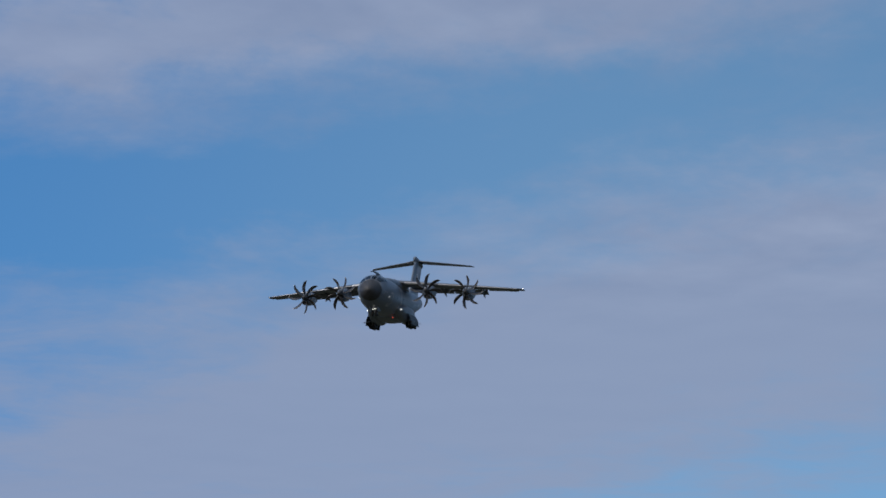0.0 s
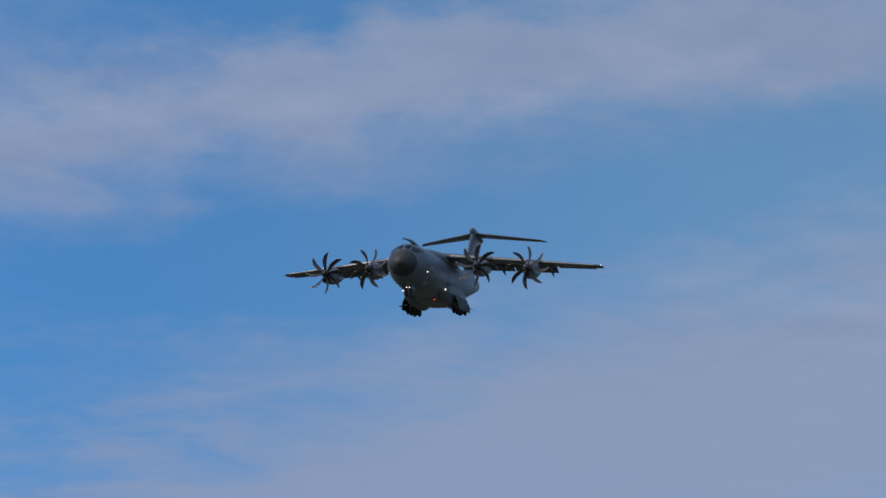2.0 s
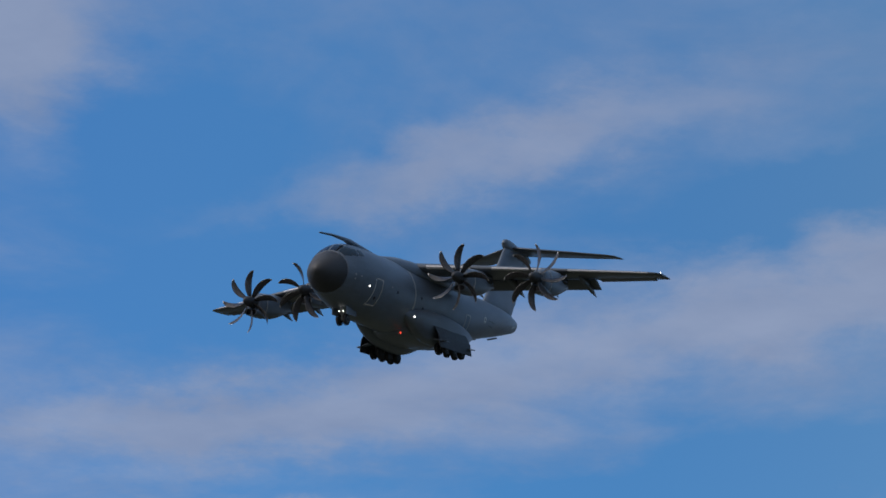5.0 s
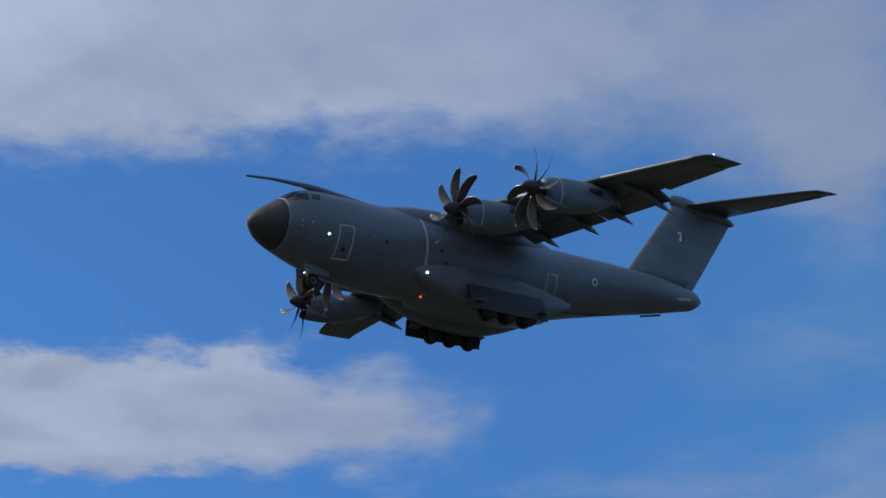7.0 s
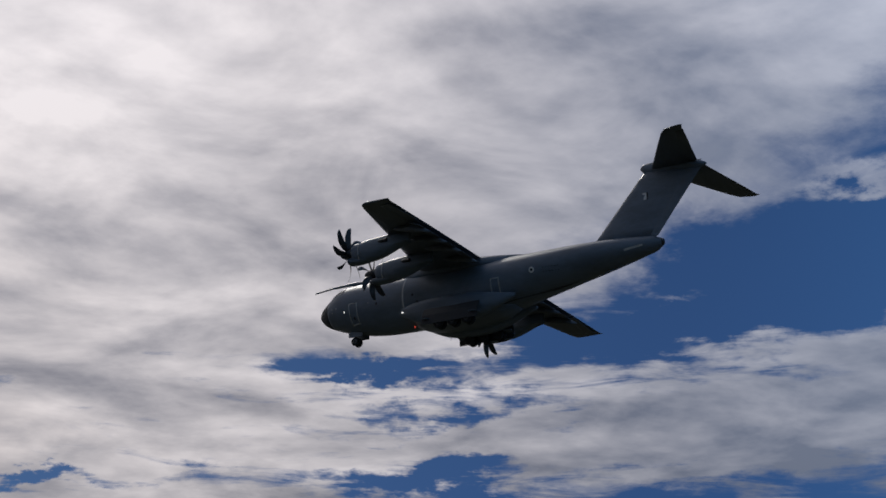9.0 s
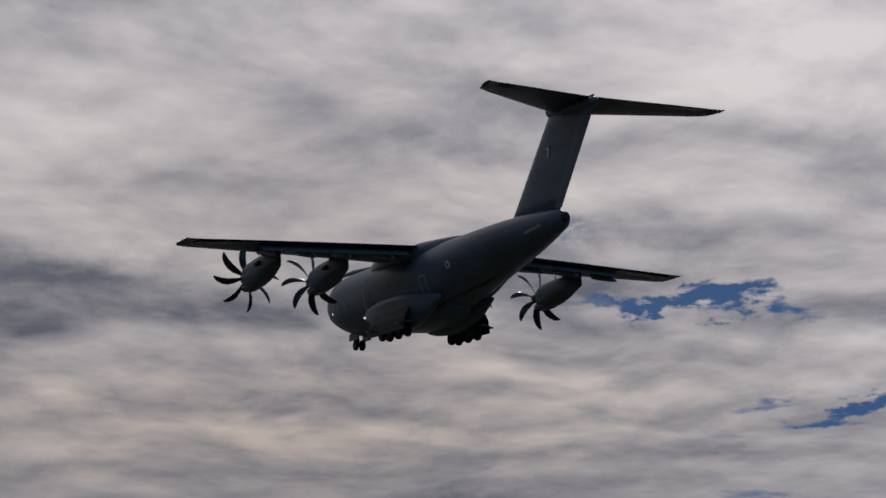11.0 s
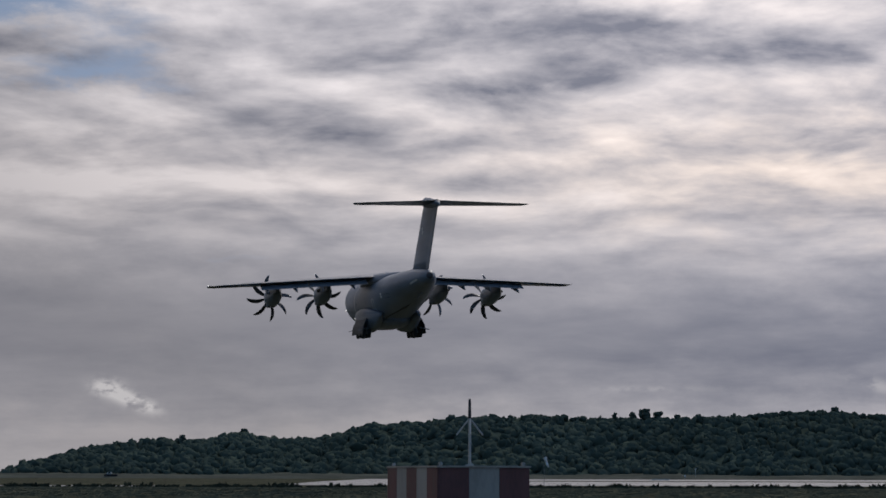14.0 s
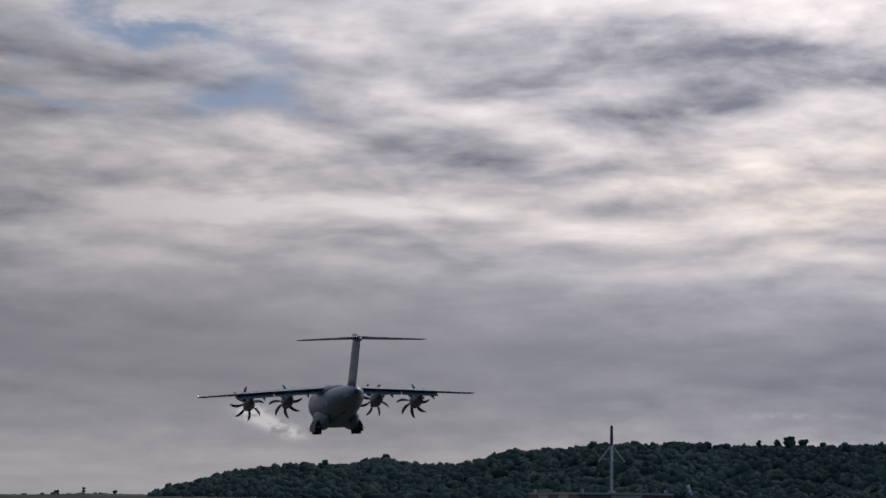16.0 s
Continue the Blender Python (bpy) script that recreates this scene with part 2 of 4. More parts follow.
STEEL = surface("gear_steel", (0.35, 0.36, 0.37), 0.35, 0.6, vary=0.1, scale=4)
RUBBER = surface("tyre_rubber", (0.022, 0.022, 0.023), 0.8, vary=0.15, scale=6)
RIM = surface("wheel_rim", (0.14, 0.14, 0.14), 0.4, 0.3, vary=0.08, scale=5)
LAMP = glowing("landing_lamp", (1.0, 0.97, 0.9), 2.0)
RED_LAMP = glowing("red_beacon", (1.0, 0.08, 0.04), 1.2)


# ---- mesh helpers ----
def part(name, bm, material, parent=None, label="", smooth=True):
    bmesh.ops.recalc_face_normals(bm, faces=bm.faces)
    data = bpy.data.meshes.new(name)
    bm.to_mesh(data)
    bm.free()
    flat = len(data.polygons) < 60
    for poly in data.polygons:
        poly.use_smooth = smooth and not flat
    for m in (material if isinstance(material, (list, tuple)) else [material]):
        data.materials.append(m)
    ob = new(name, data)
    ob.parent = parent
    return tagged(ob, label)


def loft(rings, bm=None, cap=True):
    """Skin through rings of equally many points."""
    bm = bm or bmesh.new()
    made = [[bm.verts.new(p) for p in ring] for ring in rings]
    k = len(made[0])
    for r0, r1 in zip(made, made[1:]):
        for i in range(k):
            bm.faces.new((r0[i], r0[(i + 1) % k], r1[(i + 1) % k], r1[i]))
    if cap:
        bm.faces.new(made[0])
        bm.faces.new(made[-1][::-1])
    return bm


def box(x0, x1, y0, y1, z0, z1, bevel=0.0, bm=None):
    bm = bm or bmesh.new()
    made = bmesh.ops.create_cube(bm, size=1.0, matrix=Matrix.LocRotScale(((x0 + x1) / 2, (y0 + y1) / 2, (z0 + z1) / 2), None, (x1 - x0, y1 - y0, z1 - z0)))
    if bevel:
        bmesh.ops.bevel(bm, geom=list({ed for v in made["verts"] for ed in v.link_edges}), offset=bevel, segments=2, affect="EDGES")
    return bm


def tube(points, radii, sides=12, bm=None):
    """A round bar through points."""
    rings = []
    pts = [Vector(p) for p in points]
    for i, p in enumerate(pts):
        way = (pts[min(i + 1, len(pts) - 1)] - pts[max(i - 1, 0)]).normalized()
        side = way.cross(Vector((0, 0, 1)) if abs(way.z) < 0.9 else Vector((1, 0, 0))).normalized()
        up = side.cross(way)
        r = radii[i] if isinstance(radii, (list, tuple)) else radii
        rings.append([p + r * (math.cos(t) * side + math.sin(t) * up) for t in (2 * math.pi * k / sides for k in range(sides))])
    return loft(rings, bm)


def oval(x, yc, zc, hw, up, down, k=40, power=2.0):
    ring = []
    for i in range(k):
        t = 2 * math.pi * i / k
        c, s = math.cos(t), math.sin(t)
        c, s = math.copysign(abs(c) ** (2 / power), c), math.copysign(abs(s) ** (2 / power), s)
        ring.append((x, yc + hw * c, zc + (up if s > 0 else down) * s))
    return ring


def smooth_rows(rows, steps):
    """Rows of numbers, made denser by a smooth curve over the first column."""
    rows = np.array(rows, float)
    s = rows[:, 0]
    slopes = np.gradient(rows[:, 1:], s, axis=0)
    out = []
    for i in range(len(s) - 1):
        h = s[i + 1] - s[i]
        for k in range(steps):
            t = k / steps
            a, b = rows[i, 1:], rows[i + 1, 1:]
            v = (2 * t**3 - 3 * t**2 + 1) * a + (t**3 - 2 * t**2 + t) * h * slopes[i] + (3 * t**2 - 2 * t**3) * b + (t**3 - t**2) * h * slopes[i + 1]
            out.append([s[i] + t * h, *v])
    out.append(list(rows[-1]))
    return out


# ---- the aircraft: x forward from the nose tip, y to port, z up ----
FUSELAGE = [  # station aft of the nose, top, bottom, half width
    (0.15, 0.86, 0.08, 0.42), (0.5, 1.22, -0.32, 0.85), (1.1, 1.66, -0.74, 1.33), (1.9, 2.20, -1.10, 1.78), (2.6, 2.70, -1.36, 2.08),
    (3.3, 3.02, -1.60, 2.32), (4.2, 3.16, -1.86, 2.52), (6, 3.2, -2.25, 2.73), (8, 3.2, -2.5, 2.82), (11, 3.2, -2.6, 2.85), (16, 3.2, -2.62, 2.85),
    (20.5, 3.12, -2.6, 2.85), (23, 3.02, -2.24, 2.83), (26, 2.97, -1.54, 2.73), (30, 2.95, -0.66, 2.40), (34, 2.84, 0.14, 1.82), (37, 2.60, 0.78, 1.13), (38.4, 2.40, 1.14, 0.70), (38.9, 2.18, 1.45, 0.38)]
FUS = smooth_rows(FUSELAGE, 4)


def section(station):
    cols = np.array(FUS)
    return [float(np.interp(station, cols[:, 0], cols[:, k])) for k in (1, 2, 3)]


def skin(station, z, side, off=0.012):
    """A point of the fuselage's flank, a little proud of it."""
    top, bottom, half = section(station)
    zc, h = (top + bottom) / 2, (top - bottom) / 2
    q = max(-0.999, min(0.999, (z - zc) / h))
    y = half * math.sqrt(1 - q * q)
    normal = Vector((0, math.sqrt(1 - q * q) / half, q / h)).normalized()
    return Vector((-station, side * (y + off * normal.y), z + off * normal.z))


def flank_strip(points, width, side, bm=None, off=0.012):
    """A thin raised band along points (station, z) on the flank."""
    bm = bm or bmesh.new()
    for (s0, z0), (s1, z1) in zip(points, points[1:]):
        k = max(1, int(math.hypot(s1 - s0, z1 - z0) / 0.25))
        d = Vector((s1 - s0, z1 - z0)).normalized() * (width / 2)
        rows = []
        for i in range(k + 1):
            t = i / k
            s, z = s0 + (s1 - s0) * t, z0 + (z1 - z0) * t
            if i == 0:
                s, z = s - d.x, z - d.y
            if i == k:
                s, z = s + d.x, z + d.y
            rows.append([bm.verts.new(skin(s + sx * d.y, z - sx * d.x, side, o)) for sx, o in ((1, off), (-1, off), (-1, -0.01), (1, -0.01))])
        for a, b in zip(rows, rows[1:]):
            for j in range(4):
                bm.faces.new((a[j], a[(j + 1) % 4], b[(j + 1) % 4], b[j]))
        bm.faces.new(rows[0])
        bm.faces.new(rows[-1][::-1])
    return bm


def flank_disc(station, z, r0, r1, side, off):
    bm = bmesh.new()
    k = 24
    rings = []
    for r, o in ((r1, -0.01), (r1, off), (max(r0, 0.001), off), (max(r0, 0.001), -0.01)):
        rings.append([skin(station + r * math.cos(2 * math.pi * i / k), z + r * math.sin(2 * math.pi * i / k), side, o) for i in range(k)])
    return loft(rings, bm, cap=False)


def aerofoil(le, te, y, z, thick, droop=0.0, axis="y", k=12):
    """A wing section between the leading and trailing edge."""
    chord = le - te
    pts = []
    for i in range(k + 1):
        u = 0.5 - 0.5 * math.cos(math.pi * i / k)
        t = 5 * thick * (0.2969 * math.sqrt(u) - 0.126 * u - 0.3516 * u**2 + 0.2843 * u**3 - 0.1015 * u**4)
        pts.append((u, t))
    upper = [(le - u * chord, t * chord + 0.012) for u, t in pts]
    under = 1.0 if axis == "z" else 0.75
    lower = [(le - u * chord, -under * t * chord - 0.012) for u, t in reversed(pts)]
    ring = []
    for px, h in upper + lower:
        drop = droop * (le - px) / max(chord, 0.01)
        ring.append((px, y, z + h - drop) if axis == "y" else (px, h, z))
    return ring


def wing_line(y):
    """Leading edge, trailing edge and height of the wing at span y."""
    t = y / 21.2
    return -12.7 - 6.2 * t, -20.2 - 1.6 * t, 2.95 - 1.05 * t - 0.15 * t * t


def build_wing(side, parent):
    rings = []
    for y in (0.6, 2.0, 4, 7, 10, 13, 16, 19, 20.4):
        le, te, z = wing_line(y)
        rings.append(aerofoil(le, te, side * y, z, 0.155 - 0.0022 * y))
    le, te, z = wing_line(21.0)
    rings.append(aerofoil(le - 0.08, te - 0.05, side * 21.0, z, 0.08))
    rings.append(aerofoil(le - 0.42, te - 0.15, side * 21.22, z + 0.02, 0.04))
    wing = part("wing", loft(rings), GREY_WING, parent)
    for y0, y1 in ((2.9, 5.9), (8.1, 12.1), (14.1, 20.3)):
        edge = []
        for y in (y0, (y0 + y1) / 2, y1):
            le, te, z = wing_line(y)
            ring = aerofoil(le + 0.015, te, side * y, z, 0.161 - 0.0022 * y)
            edge.append([p for p in ring if p[0] > le - 0.05 * (le - te)])
        part("leading_edge", loft(edge), EDGE, wing, "pale bare-metal leading edge")
    for y0, y1 in ((3.0, 9.7), (9.85, 15.3)):
        flap = []
        for y in (y0, (y0 + y1) / 2, y1):
            le, te, z = wing_line(y)
            flap.append(aerofoil(te + 1.1, te - 0.35, side * y, z - 0.18, 0.14, droop=0.62))
        part("flap", loft(flap), GREY_WING, wing, "lowered grey flap")
    for y in (15.5,):
        le, te, z = wing_line(y)
        ail = [aerofoil(te + 1.1, te - 0.06, side * yy, wing_line(yy)[2] - 0.03, 0.17, droop=0.14) for yy in (15.5, 18, 20.3)]
        part("aileron", loft(ail), GREY_WING, wing)
    for y in (4.6, 8.3, 11.3, 14.6):
        le, te, z = wing_line(y)
        rows = [(te + 3.2, 0.03, 0.03, 0), (te + 2.6, 0.17, 0.24, -0.12), (te + 1.6, 0.20, 0.34, -0.26), (te + 0.7, 0.19, 0.36, -0.44), (te, 0.14, 0.28, -0.68), (te - 0.95, 0.02, 0.05, -1.05)]
        part("flap_fairing", loft([oval(px, side * y, z - 0.25 + dz, hw, hh, hh, 12) for px, hw, hh, dz in rows]), GREY_WING, wing)
    lamp = bmesh.new()
    bmesh.ops.create_icosphere(lamp, subdivisions=2, radius=0.06, matrix=Matrix.Translation((-19.65, side * 21.1, 1.92)))
    part("navigation_light", lamp, LAMP if side > 0 else WHITE, wing, "small clear wingtip light")
    return wing


def build_nacelle(y, hub_x, hub_z, parent):
    x0 = hub_x - 1.55
    rows = [(x0, 0.60, 0.62, 0.55), (x0 - 0.15, 0.70, 0.74, 0.95), (x0 - 0.8, 0.80, 0.92, 1.12), (x0 - 2.0, 0.88, 1.08, 1.12), (x0 - 3.2, 0.84, 1.16, 0.92), (x0 - 4.4, 0.70, 1.22, 0.50), (x0 - 5.6, 0.42, 1.25, -0.1), (x0 - 6.3, 0.15, 1.22, -0.65)]
    nacelle = part("nacelle", loft([oval(px, y, hub_z, hw, up, dn, 24, 2.2) for px, hw, up, dn in smooth_rows([(-r[0], *r[1:]) for r in rows], 3) for px in (-px,)]), GREY, parent)
    # chin intake with its lip
    lip = loft([oval(px, y, hub_z - 0.86, hw, h, h, 20, 2.6) for px, hw, h in ((x0 + 0.34, 0.46, 0.20), (x0 + 0.40, 0.52, 0.26), (x0 + 0.30, 0.57, 0.31), (x0 - 0.4, 0.60, 0.34), (x0 - 1.6, 0.55, 0.30))], cap=False)
    part("intake_lip", lip, GREY, nacelle)
    # solid plug: the shade inside the intake is put into its near-black colour
    part("intake_mouth", loft([oval(px, y, hub_z - 0.86, 0.47, 0.21, 0.21, 20, 2.6) for px in (x0 + 0.26, x0 + 0.1)]), DARK, nacelle, "dark plug for the intake's shaded mouth")
    ring = loft([oval(px, y, hub_z, hw, up, dn, 24, 2.2) for px, hw, up, dn in ((x0 - 0.92, 0.835, 0.965, 1.14), (x0 - 0.92, 0.85, 0.98, 1.155), (x0 - 1.02, 0.855, 0.99, 1.16), (x0 - 1.02, 0.835, 0.965, 1.14))], cap=False)
    part("cowl_band", ring, LINE, nacelle, "pale band round the cowling")
    side = 1 if y > 0 else -1
    part("exhaust", tube([(x0 - 3.0, y + side * 0.55, hub_z + 0.40), (x0 - 3.6, y + side * 0.76, hub_z + 0.38), (x0 - 4.2, y + side * 0.80, hub_z + 0.38)], [0.18, 0.20, 0.18], 14), DARK, nacelle, "dark exhaust pipe")
    return nacelle


def blade_mesh(hand):
    rows = []
    for r, sweep, chord, pitch, thick in ((0.40, 0.0, 0.30, 60, 0.28), (0.7, -0.03, 0.44, 56, 0.14), (1.1, -0.08, 0.56, 48, 0.08), (1.6, -0.06, 0.60, 42, 0.06), (2.05, 0.06, 0.55, 37, 0.05), (2.4, 0.24, 0.44, 33, 0.05), (2.6, 0.40, 0.28, 31, 0.05), (2.68, 0.50, 0.10, 33, 0.06)):
        a = radians(pitch)
        ring = []
        for i in range(10):
            t = 2 * math.pi * i / 10
            c, h = 0.5 * chord * math.cos(t), 0.5 * thick * chord * math.sin(t)
            # chord lies in the disc when pitch is 0, along the shaft when 90
            ty = c * math.cos(a) - h * math.sin(a) + sweep
            tx = c * math.sin(a) + h * math.cos(a)
            ring.append((-tx, hand * ty, r))
        rows.append(ring)
    bm = loft(rows)
    for f in bm.faces:
        f.material_index = 1 if f.calc_center_median().z > 2.50 else 0
    return bm


def build_propeller(hand, parent):
    hub = new("propeller")
    hub.parent = parent
    tagged(hub, "eight-bladed dark propeller with curved blades")
    prof = [(0.98, 0.03), (0.92, 0.14), (0.78, 0.26), (0.5, 0.38), (0.15, 0.45), (-0.3, 0.47), (-0.5, 0.47)]
    part("spinner", loft([oval(px, 0, 0, r, r, r, 24) for px, r in prof]), RADOME, hub, "dark rounded spinner")
    first = part("blade", blade_mesh(hand), [BLADE, TIP], hub, "dark curved blade with pale tip")
    for i in range(1, 8):
        b = new("blade", first.data)
        b.parent = hub
        b.matrix_basis = pose(0, 0, 0, 45 * i)
        tagged(b, "dark curved blade with pale tip")
    return hub


def build_wheel(x, y, z, r, w, parent):
    side = 1 if y > 0 else -1
    prof = [(-w / 2, r * 0.55), (-w / 2, r * 0.82), (-w * 0.38, r * 0.96), (-w * 0.15, r), (w * 0.15, r), (w * 0.38, r * 0.96), (w / 2, r * 0.82), (w / 2, r * 0.55)]
    k = 24
    rings = [[(x + q * math.cos(2 * math.pi * i / k), y + o, z + q * math.sin(2 * math.pi * i / k)) for i in range(k)] for o, q in prof]
    tyre = part("wheel", loft(rings), RUBBER, parent, "black rubber tyre")
    rim = [[(x + q * math.cos(2 * math.pi * i / k), y + side * o, z + q * math.sin(2 * math.pi * i / k)) for i in range(k)] for o, q in ((w * 0.48, r * 0.52), (w * 0.56, r * 0.50), (w * 0.52, r * 0.32), (w * 0.40, r * 0.25))]
    part("rim", loft(rim), RIM, tyre, "pale metal wheel rim")
    return tyre


def build_aircraft():
    craft = new("transport_aircraft")
    tagged(craft, "dark grey four-engined military transport aircraft, landing gear down", "aircraft")

    rings = [oval(-s, 0, (t + b) / 2, w, (t - b) / 2, (t - b) / 2, 48) for s, t, b, w in FUS]
    cut = next(i for i, r in enumerate(FUS) if r[0] >= 1.85)
    fus = part("fuselage", loft(rings[cut:]), GREY, craft)
    tip = [oval(-s, 0, 0.46, w, w, w, 48) for s, w in ((0.0, 0.03), (0.03, 0.15), (0.08, 0.28))]
    part("radome", loft(tip + rings[:cut + 1]), RADOME, craft, "black nose radome")
    part("tail_cone", loft([rings[-1]] + [oval(-s, 0, 1.83, w, w, w, 48) for s, w in ((39.05, 0.26), (39.1, 0.1))]), RADOME, craft)

    # flight deck windows, on the flank and round the brow
    for side in (1, -1):
        for s0, s1, z0, z1 in ((2.12, 2.62, 1.78, 2.18), (2.72, 3.22, 1.86, 2.44), (3.42, 3.95, 1.95, 2.45)):
            bm = bmesh.new()
            grid = [[bm.verts.new(skin(s0 + (s1 - s0) * i / 4 + (0.18 * j / 3), z0 + (z1 - z0) * j / 3, side, 0.02)) for j in range(4)] for i in range(5)]
            back = [[bm.verts.new(v.co - Vector((0, side * 0.06, 0.03))) for v in col] for col in grid]
            for i in range(4):
                for j in range(3):
                    bm.faces.new((grid[i][j], grid[i + 1][j], grid[i + 1][j + 1], grid[i][j + 1]))
            loop = [(i, 0) for i in range(5)] + [(4, j) for j in range(1, 4)] + [(i, 3) for i in range(3, -1, -1)] + [(0, j) for j in range(2, 0, -1)]
            for (i, j), (p, q) in zip(loop, loop[1:] + loop[:1]):
                bm.faces.new((grid[i][j], grid[p][q], back[p][q], back[i][j]))
            part("cockpit_window", bm, GLASS, fus, "dark cockpit window")
    for side in (1, -1):
        for s0, s1, a0, a1 in ((2.02, 2.95, 3, 24), (2.05, 3.0, 27, 48)):
            bm = bmesh.new()
            rows = []
            for i in range(5):
                st = s0 + (s1 - s0) * i / 4
                top, bottom, half = section(st)
                zc, h = (top + bottom) / 2, (top - bottom) / 2
                row = []
                for j in range(5):
                    t = radians(a0 + (a1 - a0) * j / 4)
                    row.append([bm.verts.new((-st + 0.012 * k, side * (half + 0.02 * k) * math.sin(t), zc + (h + 0.02 * k) * math.cos(t))) for k in (1, -2)])
                rows.append(row)
            for i in range(4):
                for j in range(4):
                    for k in (0, 1):
                        bm.faces.new((rows[i][j][k], rows[i + 1][j][k], rows[i + 1][j + 1][k], rows[i][j + 1][k]))
            part("windscreen_pane", bm, GLASS, fus, "dark windscreen pane")
    # refuelling probe over the flight deck
    part("refuelling_probe", tube([(0.56, 0.62, 3.12), (0.3, 0.62, 3.15), (-1.5, 0.58, 3.34), (-3.6, 0.5, 3.42), (-4.6, 0.45, 3.38), (-6.5, 0.42, 3.28), (-9.5, 0.4, 3.15)], [0.05, 0.075, 0.10, 0.16, 0.24, 0.20, 0.08], 12), GREY, craft, "long thin refuelling probe")
    part("wing_fairing", loft([oval(-s, 0, 2.3, w, h, 0.6, 40, 2.4) for s, w, h in ((8.8, 0.4, 0.75), (9.8, 1.3, 0.98), (11.5, 2.1, 1.2), (13.5, 2.45, 1.26), (17, 2.5, 1.22), (20, 2.4, 1.12), (22, 2.0, 1.0), (23.6, 1.3, 0.92), (24.8, 0.5, 0.8))]), GREY, craft)
    # doors and markings
    for side in (1, -1):
        for name, s, z, w, h in (("crew_door", 5.62, -0.60, 0.98, 1.95), ("paratroop_door", 22.3, -0.83, 0.86, 1.95)):
            door = part(name, flank_strip([(s - w / 2, z - h / 2), (s + w / 2, z - h / 2), (s + w / 2, z + h / 2), (s - w / 2, z + h / 2), (s - w / 2, z - h / 2)], 0.085, side), LINE, fus, "closed door outlined in pale paint")
            part("door_window", flank_disc(s, z - 0.45, 0.0, 0.13, side, 0.014), DARK, door)
        part("stripe", flank_strip([(11.75, -1.25), (11.75, 0.2), (11.75, 1.4), (11.75, 2.3)], 0.16, side), LINE, fus, "pale vertical stripe")
        mark = part("roundel", flank_disc(26.3, 0.36, 0.14, 0.28, side, 0.016), WHITE, fus, "small round white-ringed marking")
        part("roundel_centre", flank_disc(26.3, 0.36, 0.0, 0.14, side, 0.014), DARK, mark)
        for s in (27.5, 27.8, 28.1, 28.4, 28.7, 29.0):
            part("marking_bar", flank_strip([(s, 0.12), (s, 0.40)], 0.17, side, off=0.006), RADOME, fus, "dark unreadable marking")
        for s, z in ((8.6, -0.15), (12.9, 0.05), (13.4, -0.7)):
            part("porthole", flank_disc(s, z, 0.0, 0.13, side, 0.012), DARK, fus, "small dark round window")
        lamp = part("side_lamp", flank_disc(4.45, -0.30, 0.0, 0.075, side, 0.03), LAMP, fus, "lit white lamp")
        for s, z in ((2.7, 0.35), (2.7, 0.02), (3.3, 0.28), (7.6, 0.1)):
            part("sensor", flank_disc(s, z, 0.0, 0.05, side, 0.02), LINE, fus)
        part("tail_panel", flank_strip([(35.6, 1.15), (37.2, 1.45)], 0.18, side), LINE, fus)
    part("ramp_strake", tube([(-33.0, 0, -0.26), (-35.0, 0, 0.16)], 0.08, 8), GREY, fus)
    part("ramp_seam", flank_strip([(21.5, -2.2), (26, -1.45), (30, -0.7)], 0.05, 1), RADOME, fus)

    # sponsons for the main gear
    for side in (1, -1):
        rows = [(11.05, 0.08, 0.08, 0.08), (11.3, 0.30, 0.28, 0.34), (12.2, 0.66, 0.55, 0.85), (14, 0.95, 0.82, 1.62), (16.5, 1.06, 0.90, 1.95), (19.5, 1.04, 0.80, 1.90), (21.5, 0.80, 0.55, 1.35), (23.2, 0.42, 0.28, 0.7), (24.3, 0.12, 0.1, 0.2)]
        spon = part("sponson", loft([oval(-s, side * 2.18, -1.40 - 0.012 * (s - 11), w, u, d, 32, 2.3) for s, w, u, d in smooth_rows(rows, 3)]), GREY, craft)
        for dy, z in ((2.35, -1.45), (2.75, -1.62)):
            bm = bmesh.new()
            bmesh.ops.create_icosphere(bm, subdivisions=2, radius=0.09, matrix=Matrix.Translation((-11.35 - (dy - 2.35), side * dy, z)))
            part("landing_lamp", bm, LAMP, spon, "lit landing lamp")
        part("gear_ring", tube([(-19.7, side * 3.05, -1.95), (-19.7, side * 3.2, -1.95)], 0.22, 18), GREY_WING, spon)
        # belly gear: three axles, twin wheels
        for s in (16.4, 18.0, 19.6):
            leg = part("main_gear_leg", tube([(-s + 0.4, side * 2.85, -2.6), (-s, side * 3.03, -3.55)], [0.16, 0.12], 10), STEEL, craft)
            part("axle", tube([(-s, side * 2.7, -3.58), (-s, side * 3.4, -3.58)], 0.08, 8), STEEL, leg)
            for y in (2.72, 3.34):
                build_wheel(-s, side * y, -3.58, 0.56, 0.36, leg)
        skirt = [[(px, side * y, z) for y, z in ((3.16, -1.95), (3.22, -1.95), (3.62, -2.75), (3.74, -3.72), (3.69, -3.72), (3.56, -2.78))] for px in (-14.6, -17.5, -20.9)]
        # the wheel bay's shade is put into this door's dark grey
        part("gear_skirt", loft(skirt), RADOME, craft, "lowered gear door, coloured dark like the shaded wheel bay")
        for px in (-15.6, -20.9):
            door = [[(px + dx, side * y, z) for dx, y, z in ((0, 3.0, -3.0), (0.9, 3.0, -3.0), (0.75, 4.15, -3.22), (0.15, 4.15, -3.22))] for _ in (0,)]
            lower = [[(x, y, z - 0.06) for x, y, z in door[0]]]
            part("gear_door", loft(door + lower), GREY, craft, "open main gear door")
